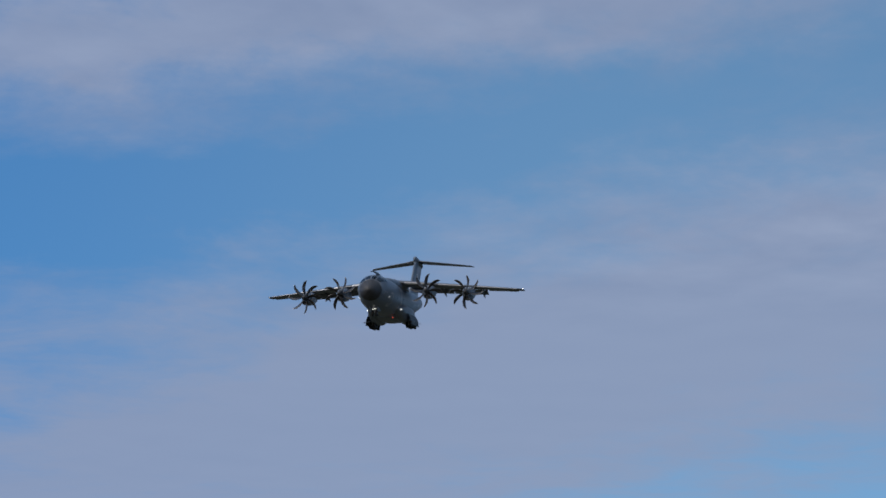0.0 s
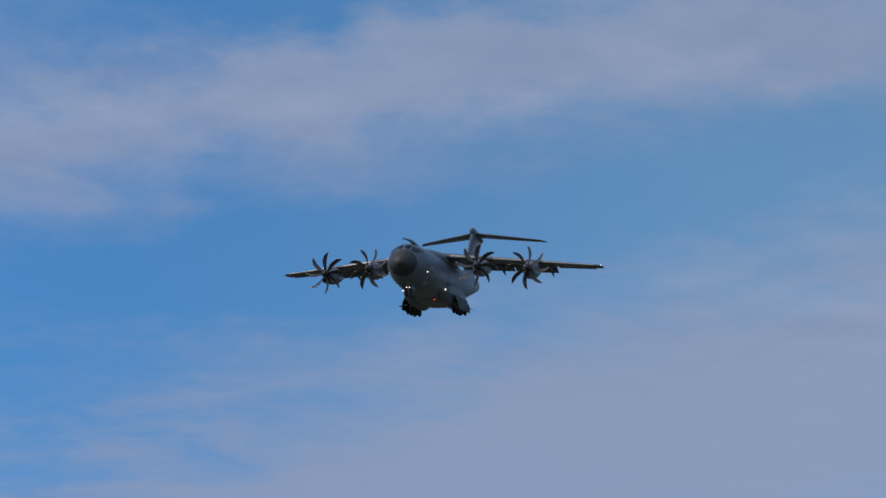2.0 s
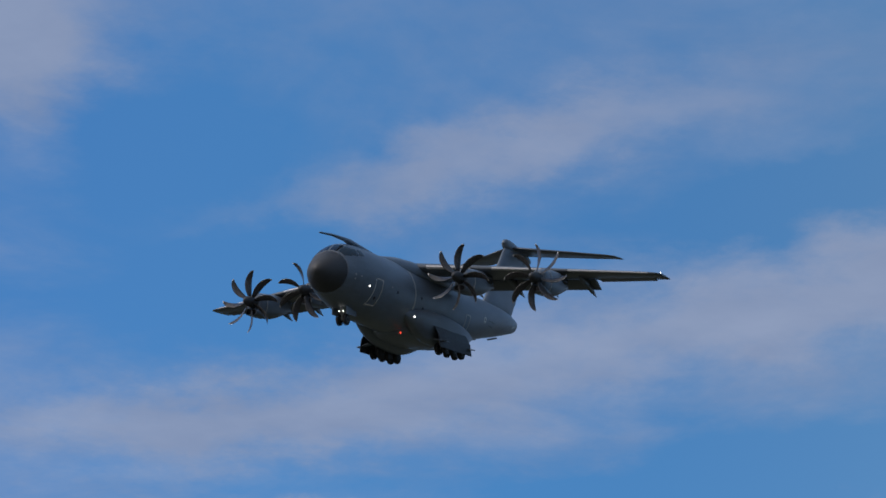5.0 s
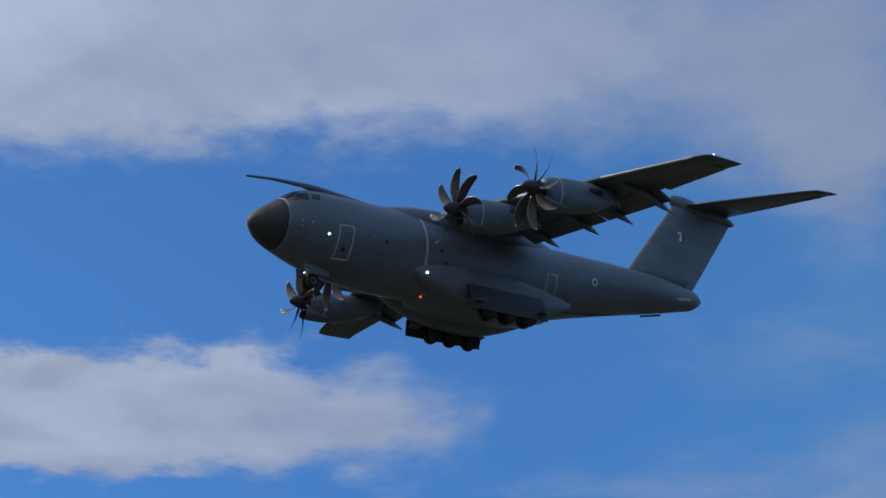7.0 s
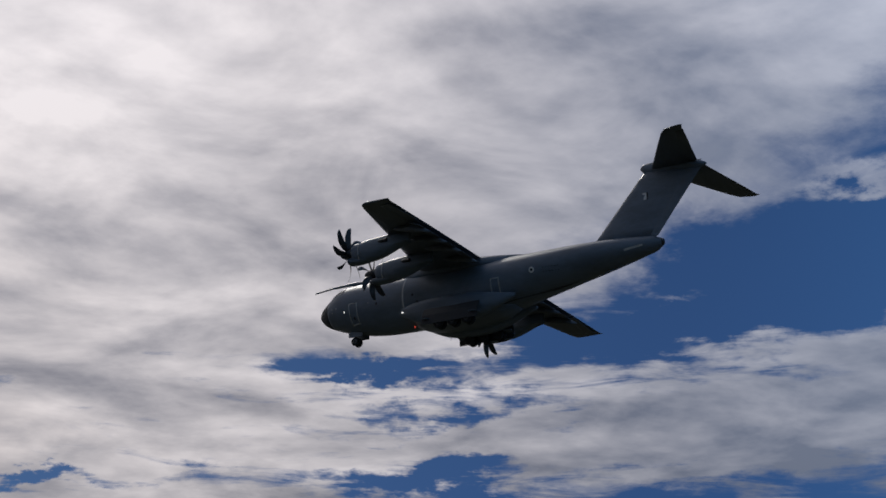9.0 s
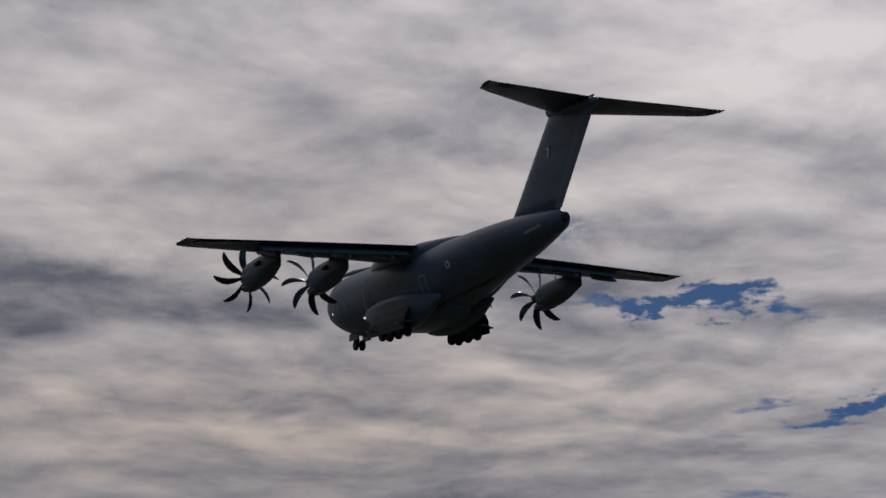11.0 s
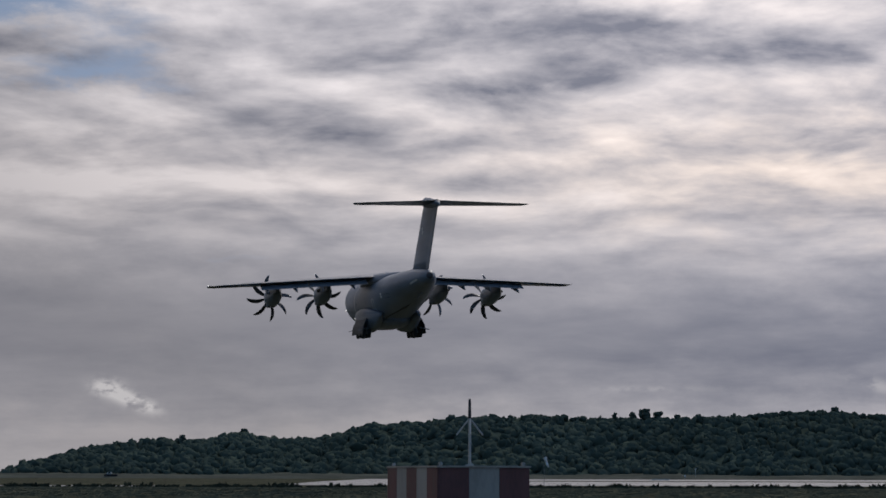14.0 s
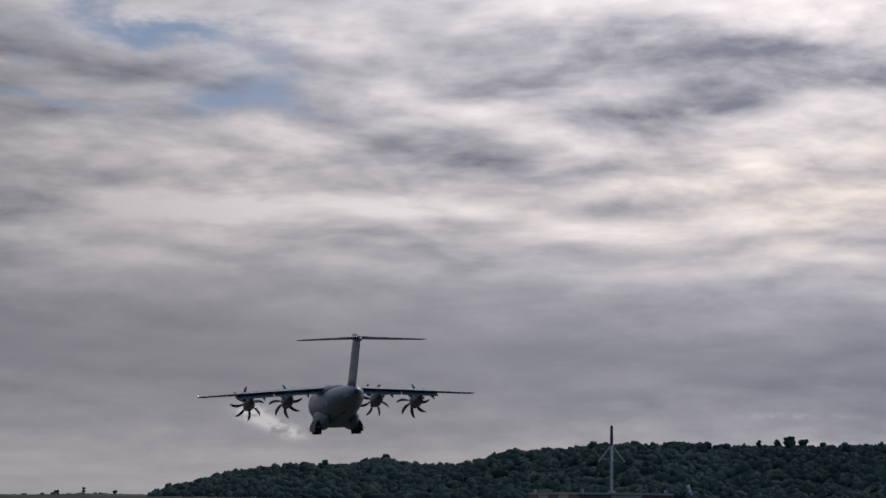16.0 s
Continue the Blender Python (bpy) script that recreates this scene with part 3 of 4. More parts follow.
    part("belly_fairing", loft([oval(-s, 0, -2.0, w, 0.5, d, 32, 2.6) for s, w, d in ((11.8, 0.6, 0.45), (13, 1.9, 0.85), (15, 2.5, 1.12), (19, 2.5, 1.15), (21.5, 1.9, 0.85), (23.5, 0.7, 0.4))]), GREY, craft)
    # nose gear
    leg = part("nose_gear_leg", tube([(-4.2, 0, -1.5), (-4.5, 0, -2.78)], [0.11, 0.09], 10), STEEL, craft)
    part("axle", tube([(-4.54, -0.4, -2.80), (-4.54, 0.4, -2.80)], 0.06, 8), STEEL, leg)
    for y in (-0.30, 0.30):
        build_wheel(-4.54, y, -2.80, 0.46, 0.28, leg)
        bm = bmesh.new()
        bmesh.ops.create_icosphere(bm, subdivisions=2, radius=0.06, matrix=Matrix.Translation((-4.25, y * 0.6, -2.15)))
        part("taxi_lamp", bm, LAMP, leg, "lit taxi lamp")
    for side in (1, -1):
        part("nose_gear_door", box(-5.6, -3.9, side * 0.62 - 0.03, side * 0.62 + 0.03, -2.45, -1.85, 0.015), GREY, craft, "open nose gear door")
    bm = bmesh.new()
    bmesh.ops.create_icosphere(bm, subdivisions=2, radius=0.08, matrix=Matrix.Translation((-12.3, 1.2, -2.75)))
    part("beacon", bm, RED_LAMP, fus, "red anti-collision beacon")

    # fin and tailplane
    rings = []
    for t in (0, 0.15, 0.35, 0.6, 0.85, 1.0):
        z = 2.4 + (9.45 - 2.4) * t
        rings.append(aerofoil(-31.35 - 5.95 * t, -38.2 - 4.9 * t, 0, z, 0.125 - 0.02 * t, axis="z"))
    fin = part("fin", loft(rings), GREY, craft)
    part("rudder", loft([aerofoil(-36.9 - 4.9 * t, -38.45 - 4.95 * t, 0, 2.55 + 6.6 * t, 0.14, axis="z") for t in (0, 0.5, 1.0)]), GREY, fin)
    rows = [(36.75, 0.05, 0.05), (36.95, 0.24, 0.30), (37.6, 0.38, 0.55), (39, 0.45, 0.60), (41, 0.45, 0.48), (42.6, 0.34, 0.36), (43.4, 0.16, 0.2), (43.6, 0.05, 0.06)]
    part("fin_fairing", loft([oval(-s, 0, 9.65 - 0.11 * (s - 36.8), w, h, h, 24) for s, w, h in smooth_rows(rows, 3)]), GREY, fin)
    for side in (1, -1):
        plan = ((0.2, -38.0, -42.7, 9.35), (2.5, -39.35, -43.3, 9.2), (5.5, -41.1, -44.1, 9.02), (8.0, -42.6, -44.75, 8.86), (8.8, -43.25, -45.0, 8.80), (9.15, -44.4, -45.2, 8.77))
        tail = part("tailplane", loft([aerofoil(le, te, side * y, z, 0.10) for y, le, te, z in plan]), GREY_WING, craft)
        part("elevator", loft([aerofoil(te + 1.0, te - 0.05, side * y, z - 0.01, 0.12) for y, le, te, z in plan[:4]]), GREY_WING, tail)
        flag = box(-37.5, -37.08, side * 0.335 - 0.02, side * 0.335 + 0.02, 6.30, 7.00)
        part("fin_flash", flag, [WHITE], fin, "small pale flag panel")
        part("fin_flash_band", box(-37.66, -37.51, side * 0.335 - 0.02, side * 0.335 + 0.02, 6.30, 7.00), DARK, fin)
        part("fin_lamp", box(-36.75, -36.5, side * 0.31 - 0.02, side * 0.31 + 0.02, 7.05, 7.19), DARK, fin)
        build_wing(side, craft)
    props = []
    for y, hx, hz in ((6.99, -9.96, 1.19), (13.1, -11.29, 0.89)):
        for side in (1, -1):
            build_nacelle(side * y, hx, hz, craft)
            hand = side * (1 if y < 10 else -1)
            p = build_propeller(hand, craft)
            props.append((p, (hx - 1.0, side * y, hz), hand, len(props) * 17))
    for i, y in enumerate((-0.9, 0.5)):
        part("antenna", box(-8.2 - i * 4, -7.8 - i * 4, y - 0.02, y + 0.02, 3.0, 3.5, 0.01), GREY, fus)
    return craft, props


CRAFT, PROPS = build_aircraft()

# ---- ground, water, woods ----
GRASS = surface("rough_grass", (0.078, 0.078, 0.054), 1.0, vary=0.26, scale=0.09, fine=30, gloss=0.0)
MUD = surface("marsh_bank", (0.095, 0.100, 0.082), 1.0, vary=0.14, scale=0.02, fine=12, gloss=0.0)
LEAVES = surface("woodland_leaves", (0.062, 0.082, 0.066), 1.0, vary=0.10, scale=0.012, fine=14, gloss=0.0)
TUFT = surface("grass_tufts", (0.085, 0.086, 0.058), 1.0, vary=0.24, scale=0.25, gloss=0.0)
BARK = surface("bark", (0.05, 0.042, 0.034), 0.9, vary=0.2, scale=0.6, gloss=0.1)
REED = surface("reeds", (0.042, 0.046, 0.030), 1.0, vary=0.25, scale=0.3, gloss=0.0)
WATER = surface("rippled_water", (0.05, 0.06, 0.065), 0.30, vary=0.05, scale=0.1, gloss=0.5)
WATER.node_tree.nodes["Principled BSDF"].inputs["IOR"].default_value = 1.45
SHED_RED = surface("faded_red_paint", (0.14, 0.052, 0.045), 0.6, vary=0.15, scale=1.2, fine=8, stretch=(1, 1, 0.3))
SHED_WHITE = surface("weathered_white_paint", (0.34, 0.30, 0.255), 0.6, vary=0.10, scale=1.2, fine=8, stretch=(1, 1, 0.3))
ALU = surface("galvanised_metal", (0.36, 0.37, 0.35), 0.45, 0.5, vary=0.1, scale=3)


def ground_sheet():
    bm = bmesh.new()
    rings = [[bm.verts.new((r * math.cos(2 * math.pi * i / 64), r * math.sin(2 * math.pi * i / 64), 0)) for i in range(64)] for r in (20, 80, 300, 1200, 4800)]
    c = bm.verts.new((0, 0, 0))
    for i in range(64):
        bm.faces.new((c, rings[0][i], rings[0][(i + 1) % 64]))
    for a, b in zip(rings, rings[1:]):
        for i in range(64):
            bm.faces.new((a[i], b[i], b[(i + 1) % 64], a[(i + 1) % 64]))
    tagged(part("ground", bm, GRASS, None, "rough dark green airfield grass"), category="ground", kind="structure")


def water_sheet(name, y0, y1, x0, x1, wobble):
    """A sheet of water with an uneven near shore."""
    bm = bmesh.new()
    k = 80
    near, far = [], []
    for i in range(k + 1):
        x = x0 + (x1 - x0) * i / k
        taper = min(1, 30 * i / k, 30 * (k - i) / k)
        near.append(bm.verts.new((x, y1 + (y0 - y1) * taper + wobble * noise.noise(Vector((x * 0.02, y0, 1))), 0.03)))
        far.append(bm.verts.new((x, y1 + wobble * noise.noise(Vector((x * 0.01, y1, 5))), 0.03)))
    for i in range(k):
        bm.faces.new((near[i], near[i + 1], far[i + 1], far[i]))
    tagged(part(name, bm, WATER, None, "calm grey water reflecting the sky"), category="water", kind="structure")


def crown(x, y, z, r, h, rnd):
    """One tree crown: a few uneven clumps."""
    for _ in range(2):
        m = Matrix.LocRotScale((x + rnd.uniform(-0.4, 0.4) * r, y + rnd.uniform(-0.4, 0.4) * r, z + h * rnd.uniform(-0.15, 0.35)),
                               Euler((rnd.uniform(0, 3), rnd.uniform(0, 3), rnd.uniform(0, 6))),
                               (r * rnd.uniform(0.45, 0.8), r * rnd.uniform(0.45, 0.8), h * rnd.uniform(0.45, 0.75)))
        CLUMPS.append((m, rnd.randrange(len(SHAPES))))


SHAPES, CLUMPS = [], []


def clump_shapes():
    for k in range(6):
        bm = bmesh.new()
        bmesh.ops.create_icosphere(bm, subdivisions=2 if k < 2 else 1, radius=1)
        pts = [v.co * (1 + 0.35 * noise.noise(v.co * 1.9 + Vector((k * 7, 0, 0)))) for v in bm.verts]
        bm.verts.index_update()
        SHAPES.append((np.array([tuple(p) for p in pts]), np.array([[v.index for v in f.verts] for f in bm.faces])))
        bm.free()


def clump_object(name, material, label):
    verts, faces, base = [], [], 0
    for m, k in CLUMPS:
        p, f = SHAPES[k]
        mm = np.array(m)
        verts.append(p @ mm[:3, :3].T + mm[:3, 3])
        faces.append(f + base)
        base += len(p)
    CLUMPS.clear()
    data = bpy.data.meshes.new(name)
    data.from_pydata(np.concatenate(verts).tolist(), [], np.concatenate(faces).tolist())
    data.polygons.foreach_set("use_smooth", [True] * len(data.polygons))
    data.materials.append(material)
    ob = new(name, data)
    return tagged(ob, label, "woodland", kind="stuff")


RIDGE_Y = 1500.0
# bearing offset in metres at the ridge and crest height over the plain
RIDGE = [(-560, 3), (-500, 4), (-440, 5), (-385, 6.5), (-360, 9), (-344, 15), (-321, 24), (-297, 28), (-274, 32), (-227, 32), (-194, 38), (-171, 34), (-157, 32), (-124, 35), (-100, 42), (-86, 45), (-39, 47), (-21, 51), (54, 52), (125, 50), (195, 51), (275, 57), (368, 51), (450, 53), (560, 46), (800, 42)]


def crest(x):
    return float(np.interp(x, [p[0] for p in RIDGE], [p[1] for p in RIDGE]))


def build_hill():
    bm = bmesh.new()
    cols = []
    for i in range(90):
        x = -600 + 1450 * i / 89
        h = max(0.0, crest(x) - 5)
        cols.append([bm.verts.new((x, RIDGE_Y + dy, h * f - 0.3)) for dy, f in ((-190, 0), (-120, 0.4), (-60, 0.75), (0, 1.0), (120, 0.9), (400, 0.0))])
    for a, b in zip(cols, cols[1:]):
        for j in range(5):
            bm.faces.new((a[j], b[j], b[j + 1], a[j + 1]))
    tagged(part("hill", bm, LEAVES, None, "low wooded hill beyond the water"), category="hill", kind="structure")
    # canopy: an uneven leafy skin over the slope, with crowns along the crest
    rnd = random.Random(4)
    clump_shapes()
    xs = np.arange(-600, 845, 2.2)
    ys = np.linspace(-196, 30, 46)
    verts, faces = [], []
    for x in xs:
        h = max(0.0, crest(x) - 5)
        for dy in ys:
            base = h * float(np.interp(dy, (-190, -120, -60, 0, 30), (0, 0.4, 0.75, 1.0, 0.98)))
            grow = min(1.0, h / 8) * (4.2 if dy > -190 else 0.5)
            p = Vector((x * 0.16, dy * 0.10, 3.0))
            bump = 0.55 + 0.55 * noise.noise(p) + 0.35 * noise.noise(p * 2.7) + 0.25 * noise.noise(p * 6.1)
            verts.append((x + 1.5 * noise.noise(p * 3.3), RIDGE_Y + dy + 2.5 * noise.noise(p * 2.1 + Vector((9, 0, 0))), base + grow * bump - 0.2))
    k = len(ys)
    for i in range(len(xs) - 1):
        for j in range(k - 1):
            faces.append((i * k + j, (i + 1) * k + j, (i + 1) * k + j + 1, i * k + j + 1))
    data = bpy.data.meshes.new("woodland")
    data.from_pydata(verts, [], faces)
    data.polygons.foreach_set("use_smooth", [True] * len(data.polygons))
    data.materials.append(LEAVES)
    tagged(new("woodland", data), "dense dark green woods covering the hill", "woodland", kind="stuff")
    x = -600.0
    while x < 840:
        h = max(0.0, crest(x) - 5)
        for dy in (-12, 2) if h > 3 else (-100,):
            tall = rnd.uniform(2.2, 5.6) if h > 3 else rnd.uniform(2, 6)
            crown(x + rnd.uniform(-2, 2), RIDGE_Y + dy, h + tall * 0.42 if h > 3 else tall * 0.4, rnd.uniform(2.4, 5.2), tall * 0.75, rnd)
        x += 4.2
    for _ in range(3000):
        x = rnd.uniform(-345, 640)
        dy = rnd.uniform(-192, -14)
        z = max(0.0, crest(x) - 5) * float(np.interp(dy, (-190, -120, -60, 0), (0, 0.4, 0.75, 1.0)))
        crown(x, RIDGE_Y + dy, z + 2.2, rnd.uniform(6.0, 9.5), rnd.uniform(2.8, 4.4), rnd)
    clump_object("hill_trees", LEAVES, "uneven dark tree tops over the hill and its ridge")


def build_ridge_tree(x, tall, spread, seed):
    """A tree that stands out over the ridge: trunk, limbs and a crown of clumps."""
    rnd = random.Random(seed)
    tree = new("tree")
    tagged(tree, "dark broadleaf tree standing out over the wooded ridge", "tree", "trees on the ridge")
    bm = tube([(0, 0, -1.5), (0.1, 0, tall * 0.35), (0.2, 0, tall * 0.75)], [0.45, 0.32, 0.12], 8)
    for k in range(4):
        a = rnd.uniform(0, 6.28)
        tube([(0.1, 0, tall * (0.3 + 0.08 * k)), (spread * 0.5 * math.cos(a), spread * 0.5 * math.sin(a), tall * (0.55 + 0.08 * k))], [0.16, 0.05], 6, bm)
    part("trunk", bm, BARK, tree, "dark trunk with limbs")
    for k in range(34):
        a, r = rnd.uniform(0, 6.28), spread * rnd.uniform(0.0, 0.62)
        s = rnd.uniform(0.22, 0.38) * spread
        CLUMPS.append((Matrix.LocRotScale((r * math.cos(a), r * math.sin(a), tall * rnd.uniform(0.30, 0.84)), Euler((rnd.uniform(0, 3), rnd.uniform(0, 3), 0)), (s, s, s * 0.8)), k % 6))
    leaves = clump_object("crown", LEAVES, "")
    for key in ("category", "kind"):
        del leaves[key]
    leaves.parent = tree
    tree.matrix_basis = pose(x, RIDGE_Y - 8, max(0.0, crest(x) - 6))


def tuft_object(name, tufts, material, label, category, rnd):
    """Spiky tufts of narrow upright blades; tufts are (x, y, spread, height)."""
    verts, faces = [], []
    for x, y, spread, tall in tufts:
        for _ in range(7):
            a, lean = rnd.uniform(0, 6.28), rnd.uniform(0.2, 0.8)
            px, py = x + spread * rnd.uniform(-0.5, 0.5), y + spread * rnd.uniform(-0.5, 0.5)
            w, h = spread * rnd.uniform(0.10, 0.24), tall * rnd.uniform(0.55, 1.0)
            k = len(verts)
            verts += [(px - w, py, -0.02), (px + w, py, -0.02), (px + w * 0.6 + 0.4 * lean * h * math.cos(a), py + 0.1, h * 0.6), (px + lean * h * math.cos(a) * 0.8, py + 0.15, h), (px - w * 0.6 + 0.4 * lean * h * math.cos(a), py + 0.1, h * 0.6)]
            faces.append((k, k + 1, k + 2, k + 3, k + 4))
    data = bpy.data.meshes.new(name)
    data.from_pydata(verts, [], faces)
    data.materials.append(material)
    tagged(new(name, data), label, category, kind="stuff")


def build_bank():
    """Scrub along the near shore, and tufts on the grass before it."""
    rnd = random.Random(9)
    rows = []
    for _ in range(1500):
        y = rnd.uniform(272, 300)
        tall = rnd.uniform(0.15, 0.48) * (2.0 if rnd.random() < 0.12 else 1)
        rows.append((rnd.uniform(-140, 120), y, tall * rnd.uniform(1.0, 2.4), tall))
    tuft_object("shore_scrub", rows, REED, "low dark spiky scrub along the shore", "scrub", rnd)
    rows = []
    for _ in range(9000):
        y = 105 + 170 * rnd.random() ** 0.7
        rows.append((y * rnd.uniform(-0.42, 0.30), y, rnd.uniform(0.25, 0.8), rnd.uniform(0.05, 0.16)))
    tuft_object("grass_tufts", rows, TUFT, "uneven dull green tufts of rough grass", "grass", rnd)


def build_far_bank():
    """Pale marsh between the water and the woods, and a low bar in the water."""
    bm = bmesh.new()
    cols = []
    for i in range(120):
        x = -620 + 1480 * i / 119
        lift = 1.0 + 0.5 * noise.noise(Vector((x * 0.012, 2, 0)))
        cols.append([bm.verts.new((x, 1255 + dy + 14 * noise.noise(Vector((x * 0.02, 9, 0))), h * lift)) for dy, h in ((0, 0.0), (6, 1.3), (40, 2.8), (85, 4.6), (100, -1.0))])
    for a, b in zip(cols, cols[1:]):
        for j in range(4):
            bm.faces.new((a[j], b[j], b[j + 1], a[j + 1]))
    tagged(part("marsh_bank", bm, MUD, None, "pale grey-green marsh bank below the woods"), category="bank", kind="structure")
    bm = bmesh.new()
    cols = []
    for i in range(60):
        x = 8 + 330 * i / 59
        w = 26 * math.sin(math.pi * i / 59) ** 0.5
        y = 640 + 10 * noise.noise(Vector((x * 0.03, 4, 0)))
        cols.append([bm.verts.new((x, y + dy * w, h)) for dy, h in ((-1, -0.05), (-0.6, 0.22), (0.6, 0.26), (1, -0.05))])
    for a, b in zip(cols, cols[1:]):
        for j in range(3):
            bm.faces.new((a[j], b[j], b[j + 1], a[j + 1]))
    tagged(part("mud_bar", bm, MUD, None, "low dark mud bar lying in the water"), category="mud bank", kind="structure")


def build_marker_post(x, y, tall):
    post = new("marker_post")
    tagged(post, "pale slender marker post on the far bank", "post", "marker posts")
    part("mast", tube([(0, 0, -0.5), (0, 0, tall)], [0.22, 0.16], 8), ALU, post)
    part("topmark", box(-0.45, 0.45, -0.1, 0.1, tall - 1.0, tall, 0.04), WHITE, post, "small white board")
    post.matrix_basis = pose(x, y, 2.6 if y > 1250 else 0.0)


def build_white_bar():
    # white slab on three blocks, built for a white bar on the water
    white_bar = new("pontoon")
    tagged(white_bar, "long low white bar lying on the water", "pontoon")
    part("deck", box(-4.5, 4.5, -1.2, 1.2, 0.25, 0.55, 0.06), WHITE, white_bar)
    for px in (-3.4, 0, 3.4):
        part("float", box(px - 0.9, px + 0.9, -1.0, 1.0, 0.03, 0.25, 0.08), ALU, white_bar, "grey block under the white bar")
    white_bar.matrix_basis = pose(93, 930, 0)


def build_boat():
    boat = new("moored_boat")
    tagged(boat, "small dark boat with a pale cabin lying at the bank", "boat")
    hull = [[(px, y * w, z) for y, z in ((-1, 1.5), (-0.8, 0.2), (0, -0.1), (0.8, 0.2), (1, 1.5))] for px, w in ((-4.5, 1.2), (-2, 1.5), (1.5, 1.4), (3.6, 0.8), (4.8, 0.1))]
    part("hull", loft(hull), DARK, boat, "dark hull")
    part("cabin", box(-2.6, 0.6, -0.95, 0.95, 1.5, 3.0, 0.15), ALU, boat, "pale cabin")
    part("cabin_window", box(-1.9, 0.0, -1.0, -0.94, 2.1, 2.7, 0.02), GLASS, boat, "dark cabin window")
    boat.matrix_basis = pose(-255, 1262, 1.2)


def build_house(x, dy, z):
    house = new("house")
    tagged(house, "small pale house half hidden by the woods", "house")
    part("wall", box(-6, 6, -3.5, 3.5, -3, 3.4), SHED_WHITE, house, "pale rendered wall")
    part("roof", loft([[(px, -4.1, 3.2), (px, 0, 6.2), (px, 4.1, 3.2), (px, 0, 3.1)] for px in (-6.5, 6.5)]), RIM, house, "grey pitched roof")
    for px in (-3.6, 0, 3.6):
        part("window", box(px - 0.7, px + 0.7, -3.58, -3.49, 0.6, 2.2, 0.02), GLASS, house)
    house.matrix_basis = pose(x, RIDGE_Y + dy, z)


def build_shed():
    """Striped marker shed with an aerial on its roof."""
    shed = new("marker_shed")
    tagged(shed, "red and white striped airfield equipment shed standing on grass", "shed")
    w, h = 0.9, 2.0
    for i in range(3):
        part("wall_panel", box(i * w + 0.002, (i + 1) * w - 0.002, 0, 5 * w, 0, h - 0.06, 0.008), SHED_WHITE if i == 1 else SHED_RED, shed, "weathered white panel" if i == 1 else "faded red panel")
    for i in range(5):
        part("side_panel", box(-0.03, -0.004, i * w + 0.002, (i + 1) * w - 0.002, 0, h - 0.06, 0.004), SHED_WHITE if i % 2 else SHED_RED, shed, "weathered white panel" if i % 2 else "faded red panel")
    part("roof", box(-0.06, 3 * w + 0.04, -0.05, 5 * w + 0.05, h - 0.055, h, 0.012), SHED_WHITE, shed, "pale metal roof edge")
    for x, y in ((0.1, 0.1), (2.55, 0.1), (0.1, 4.3), (2.55, 4.3)):
        part("roof_lug", box(x - 0.05, x + 0.05, y - 0.05, y + 0.05, h, h + 0.10, 0.02), ALU, shed)
    shed.matrix_basis = Matrix.Translation((-1.08, 50.0, 0)) @ pose(0, 0, 0, 0, 0, 20.5)
    return shed


def build_aerial():
    aerial = new("roof_aerial")
    tagged(aerial, "thin whip aerial with drooping arms on the shed roof", "antenna")
    part("pole", tube([(0, 0, 0), (0, 0, 1.36)], 0.045, 10), ALU, aerial, "pale metal pole")
    part("whip", tube([(0, 0, 1.36), (0, 0, 1.92)], [0.05, 0.035], 8), DARK, aerial, "dark whip")
    part("foot", box(-0.12, 0.12, -0.12, 0.12, 0, 0.05, 0.01), ALU, aerial)
    for k in range(4):
        a = radians(90 * k + 3)
        part("arm", tube([(0.04 * math.cos(a), 0.04 * math.sin(a), 1.32), (0.38 * math.cos(a), 0.38 * math.sin(a), 0.88)], 0.026, 6), ALU, aerial)
    aerial.matrix_basis = pose(-0.23, 52.2, 2.0)


def build_windsock():
    sock = new("windsock")
    tagged(sock, "drooping faded white windsock on a thin grey mast", "windsock")
    part("mast", tube([(0, 0, 0), (0, 0, 5.0)], [0.045, 0.03], 8), RIM, sock, "thin grey mast")
    for k in range(4):
        p0, p1 = Vector((0.1 + 0.16 * k, 0, 4.9 - 0.42 * k)), Vector((0.1 + 0.16 * (k + 1), 0, 4.9 - 0.42 * (k + 1)))
        part("band", tube([p0, p1], [0.30 - 0.04 * k, 0.26 - 0.04 * k], 12), WHITE if k % 2 == 0 else LINE, sock, "white cloth band" if k % 2 == 0 else "faded cloth band")
    sock.matrix_basis = pose(10.9, 300, 0)


ground_sheet()
build_windsock()
water_sheet("water_1", 345, 1300, -75, 900, 8)
water_sheet("water_2", 292, 316, -86, -55, 2)
build_hill()
build_far_bank()
build_bank()
for k, (tx, tall, spread) in enumerate(((112, 11, 3.0), (127, 11, 5.0), (137, 14, 7.0), (147, 11, 5.5), (163, 8.5, 4.0), (-243, 10, 4.0), (-192, 9, 4.5), (292, 9, 5.5), (360, 10, 6.0), (372, 10, 5.0), (-420, 9, 3.0), (-447, 12, 2.2), (-470, 9, 3.0))):
    build_ridge_tree(tx, tall, spread, k)
build_house(97, -112, 16.2)
build_marker_post(152, 1275, 5.0)
build_marker_post(118, 1040, 3.0)
build_white_bar()
build_boat()
build_shed()
build_aerial()


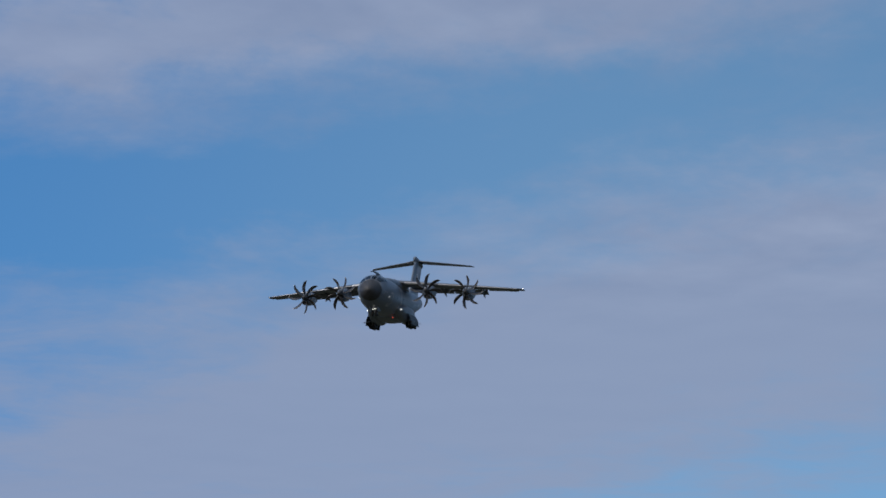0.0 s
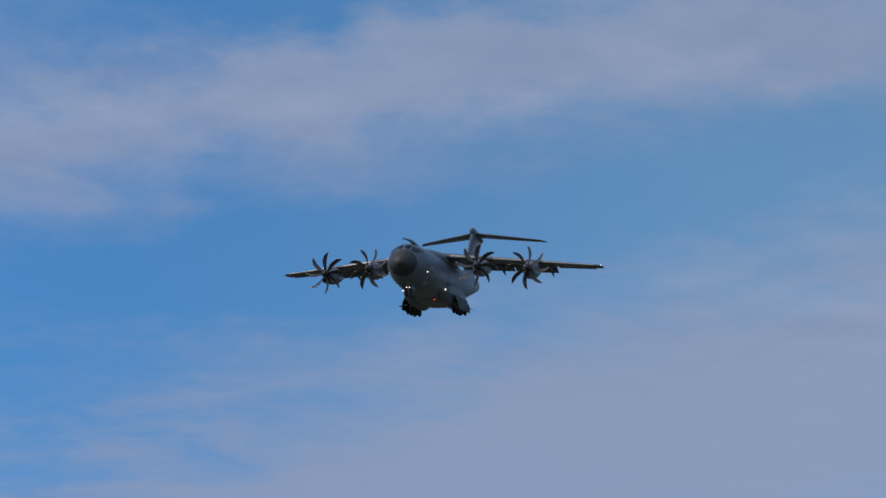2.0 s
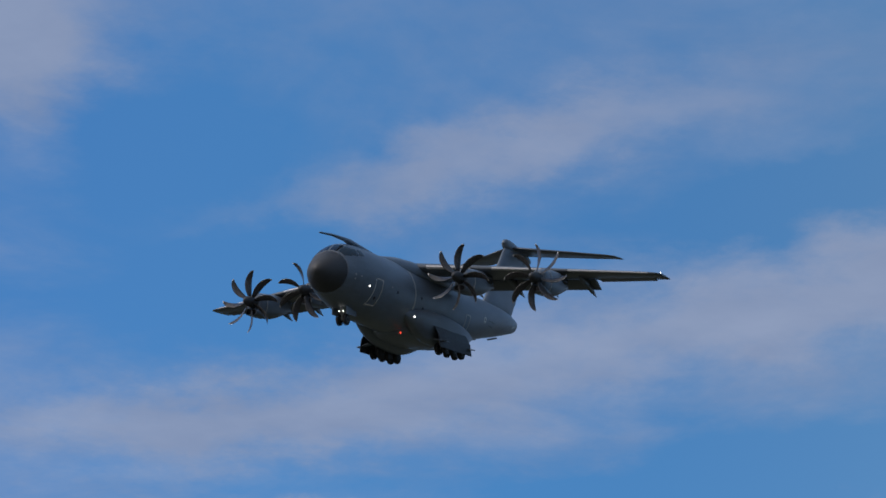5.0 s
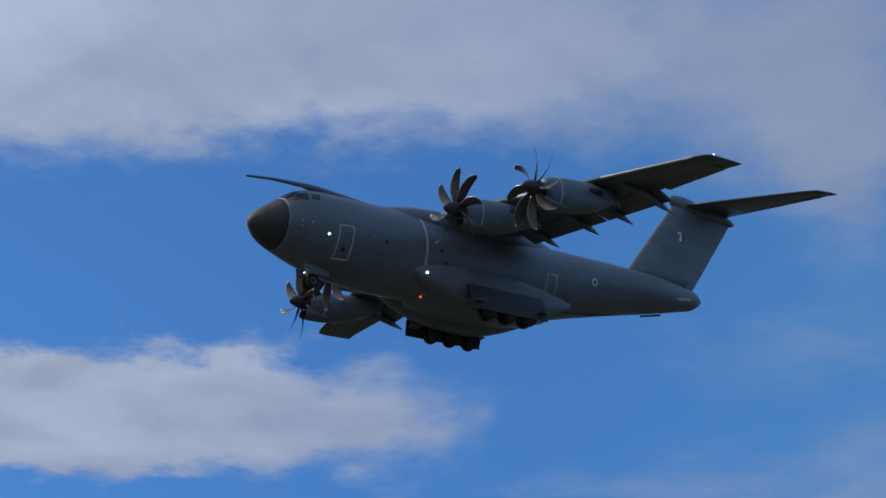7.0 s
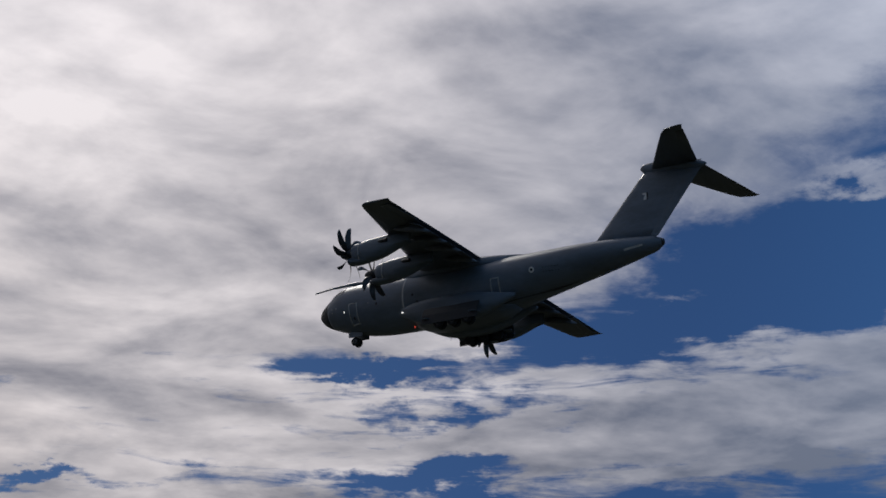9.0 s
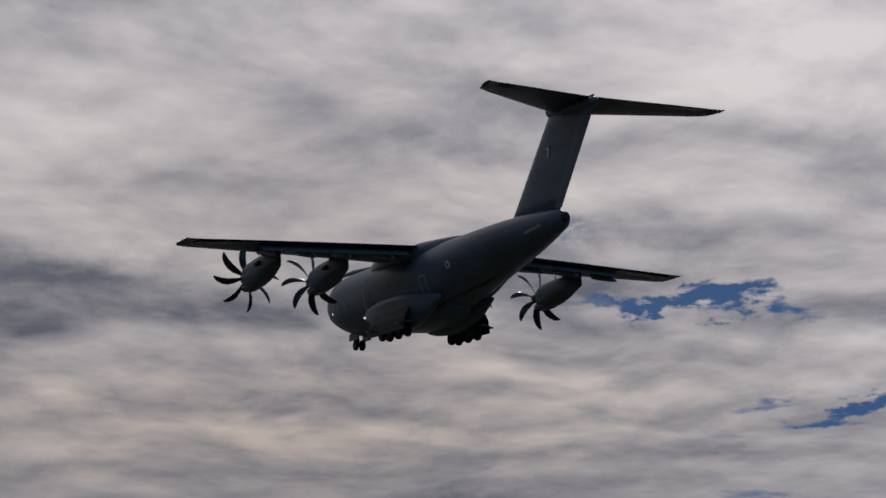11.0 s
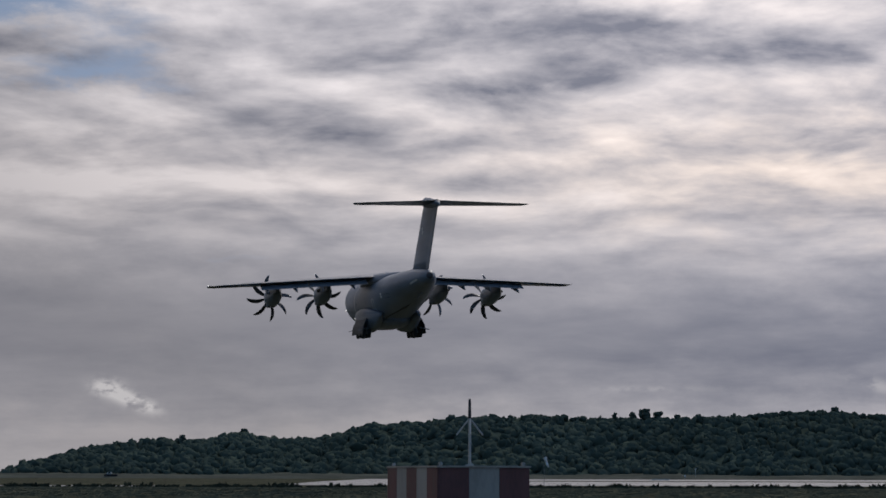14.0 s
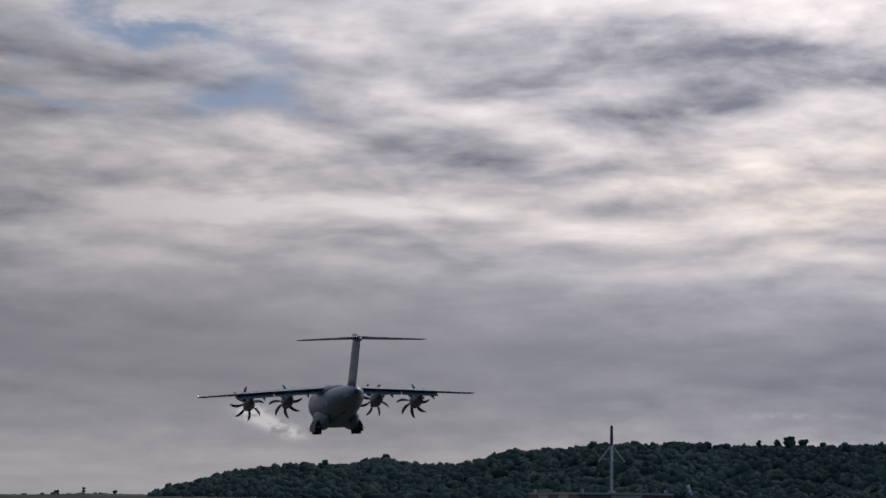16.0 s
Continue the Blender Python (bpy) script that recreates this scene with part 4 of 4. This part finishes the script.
# ---- motions ----
def motions():
    walk(CRAFT, [
        (0, pose(177.87, -207.98, 38.32, 0.52, 1.62, 117.70)),
        (0.5, pose(174.07, -194.49, 39.17, -0.05, 1.84, 118.65)),
        (1, pose(170.58, -181.20, 39.47, -0.33, 1.64, 119.34)),
        (1.5, pose(161.13, -162.15, 38.90, -0.43, 1.98, 119.95)),
        (2, pose(154.37, -145.77, 38.80, -0.79, 2.31, 120.73)),
        (2.5, pose(149.60, -130.62, 39.35, -0.51, 2.89, 121.43)),
        (3, pose(138.67, -111.03, 38.75, -0.72, 3.59, 122.72)),
        (3.5, pose(137.14, -107.03, 40.75, -1.88, 4.47, 121.56)),
        (4, pose(137.23, -95.14, 41.98, -2.34, 4.28, 123.08)),
        (4.5, pose(133.02, -81.19, 42.94, -2.44, 4.37, 122.84)),
        (5, pose(119.18, -57.47, 41.42, -2.46, 5.13, 125.10)),
        (7.3, pose(105.06, 18.96, 42.70, 1.25, 1.33, 124.25)),
        (7.5, pose(108.74, 27.20, 45.74, 1.89, 1.22, 122.68)),
        (8, pose(107.57, 54.17, 48.78, 3.10, 0.52, 116.38)),
        (8.5, pose(125.90, 104.65, 57.18, 4.90, -0.14, 111.49)),
        (9, pose(113.98, 142.57, 50.65, 4.08, 1.06, 106.00)),
        (9.2, pose(106.96, 152.50, 49.00, 2.32, 2.01, 104.16)),
        (11.3, pose(28.53, 148.17, 34.42, -2.81, -5.10, 98.80)),
        (11.5, pose(25.55, 145.32, 32.36, -2.59, -5.84, 97.80)),
        (12, pose(15.61, 158.75, 29.64, -1.96, -4.79, 100.25)),
        (12.5, pose(10.57, 176.00, 27.94, -1.71, -4.14, 100.75)),
        (13, pose(1.98, 193.60, 26.15, -1.62, -3.66, 102.26)),
        (13.5, pose(-6.38, 208.65, 24.48, -1.79, -3.46, 103.79)),
        (14, pose(-14.99, 226.76, 22.52, -1.87, -2.39, 104.87)),
        (14.5, pose(-23.70, 243.78, 20.62, -1.95, -1.80, 105.66)),
        (15, pose(-32.61, 260.92, 18.89, -2.36, -1.13, 107.03)),
        (15.5, pose(-40.77, 273.54, 17.43, -2.28, -1.68, 107.88)),
        (16, pose(-48.60, 292.83, 16.40, -2.20, -1.48, 106.99)),
    ])
    for p, (x, y, z), hand, phase in PROPS:
        walk(p, [(k / FPS, pose(x, y, z, phase + hand * 78 * k)) for k in range(481)])


motions()
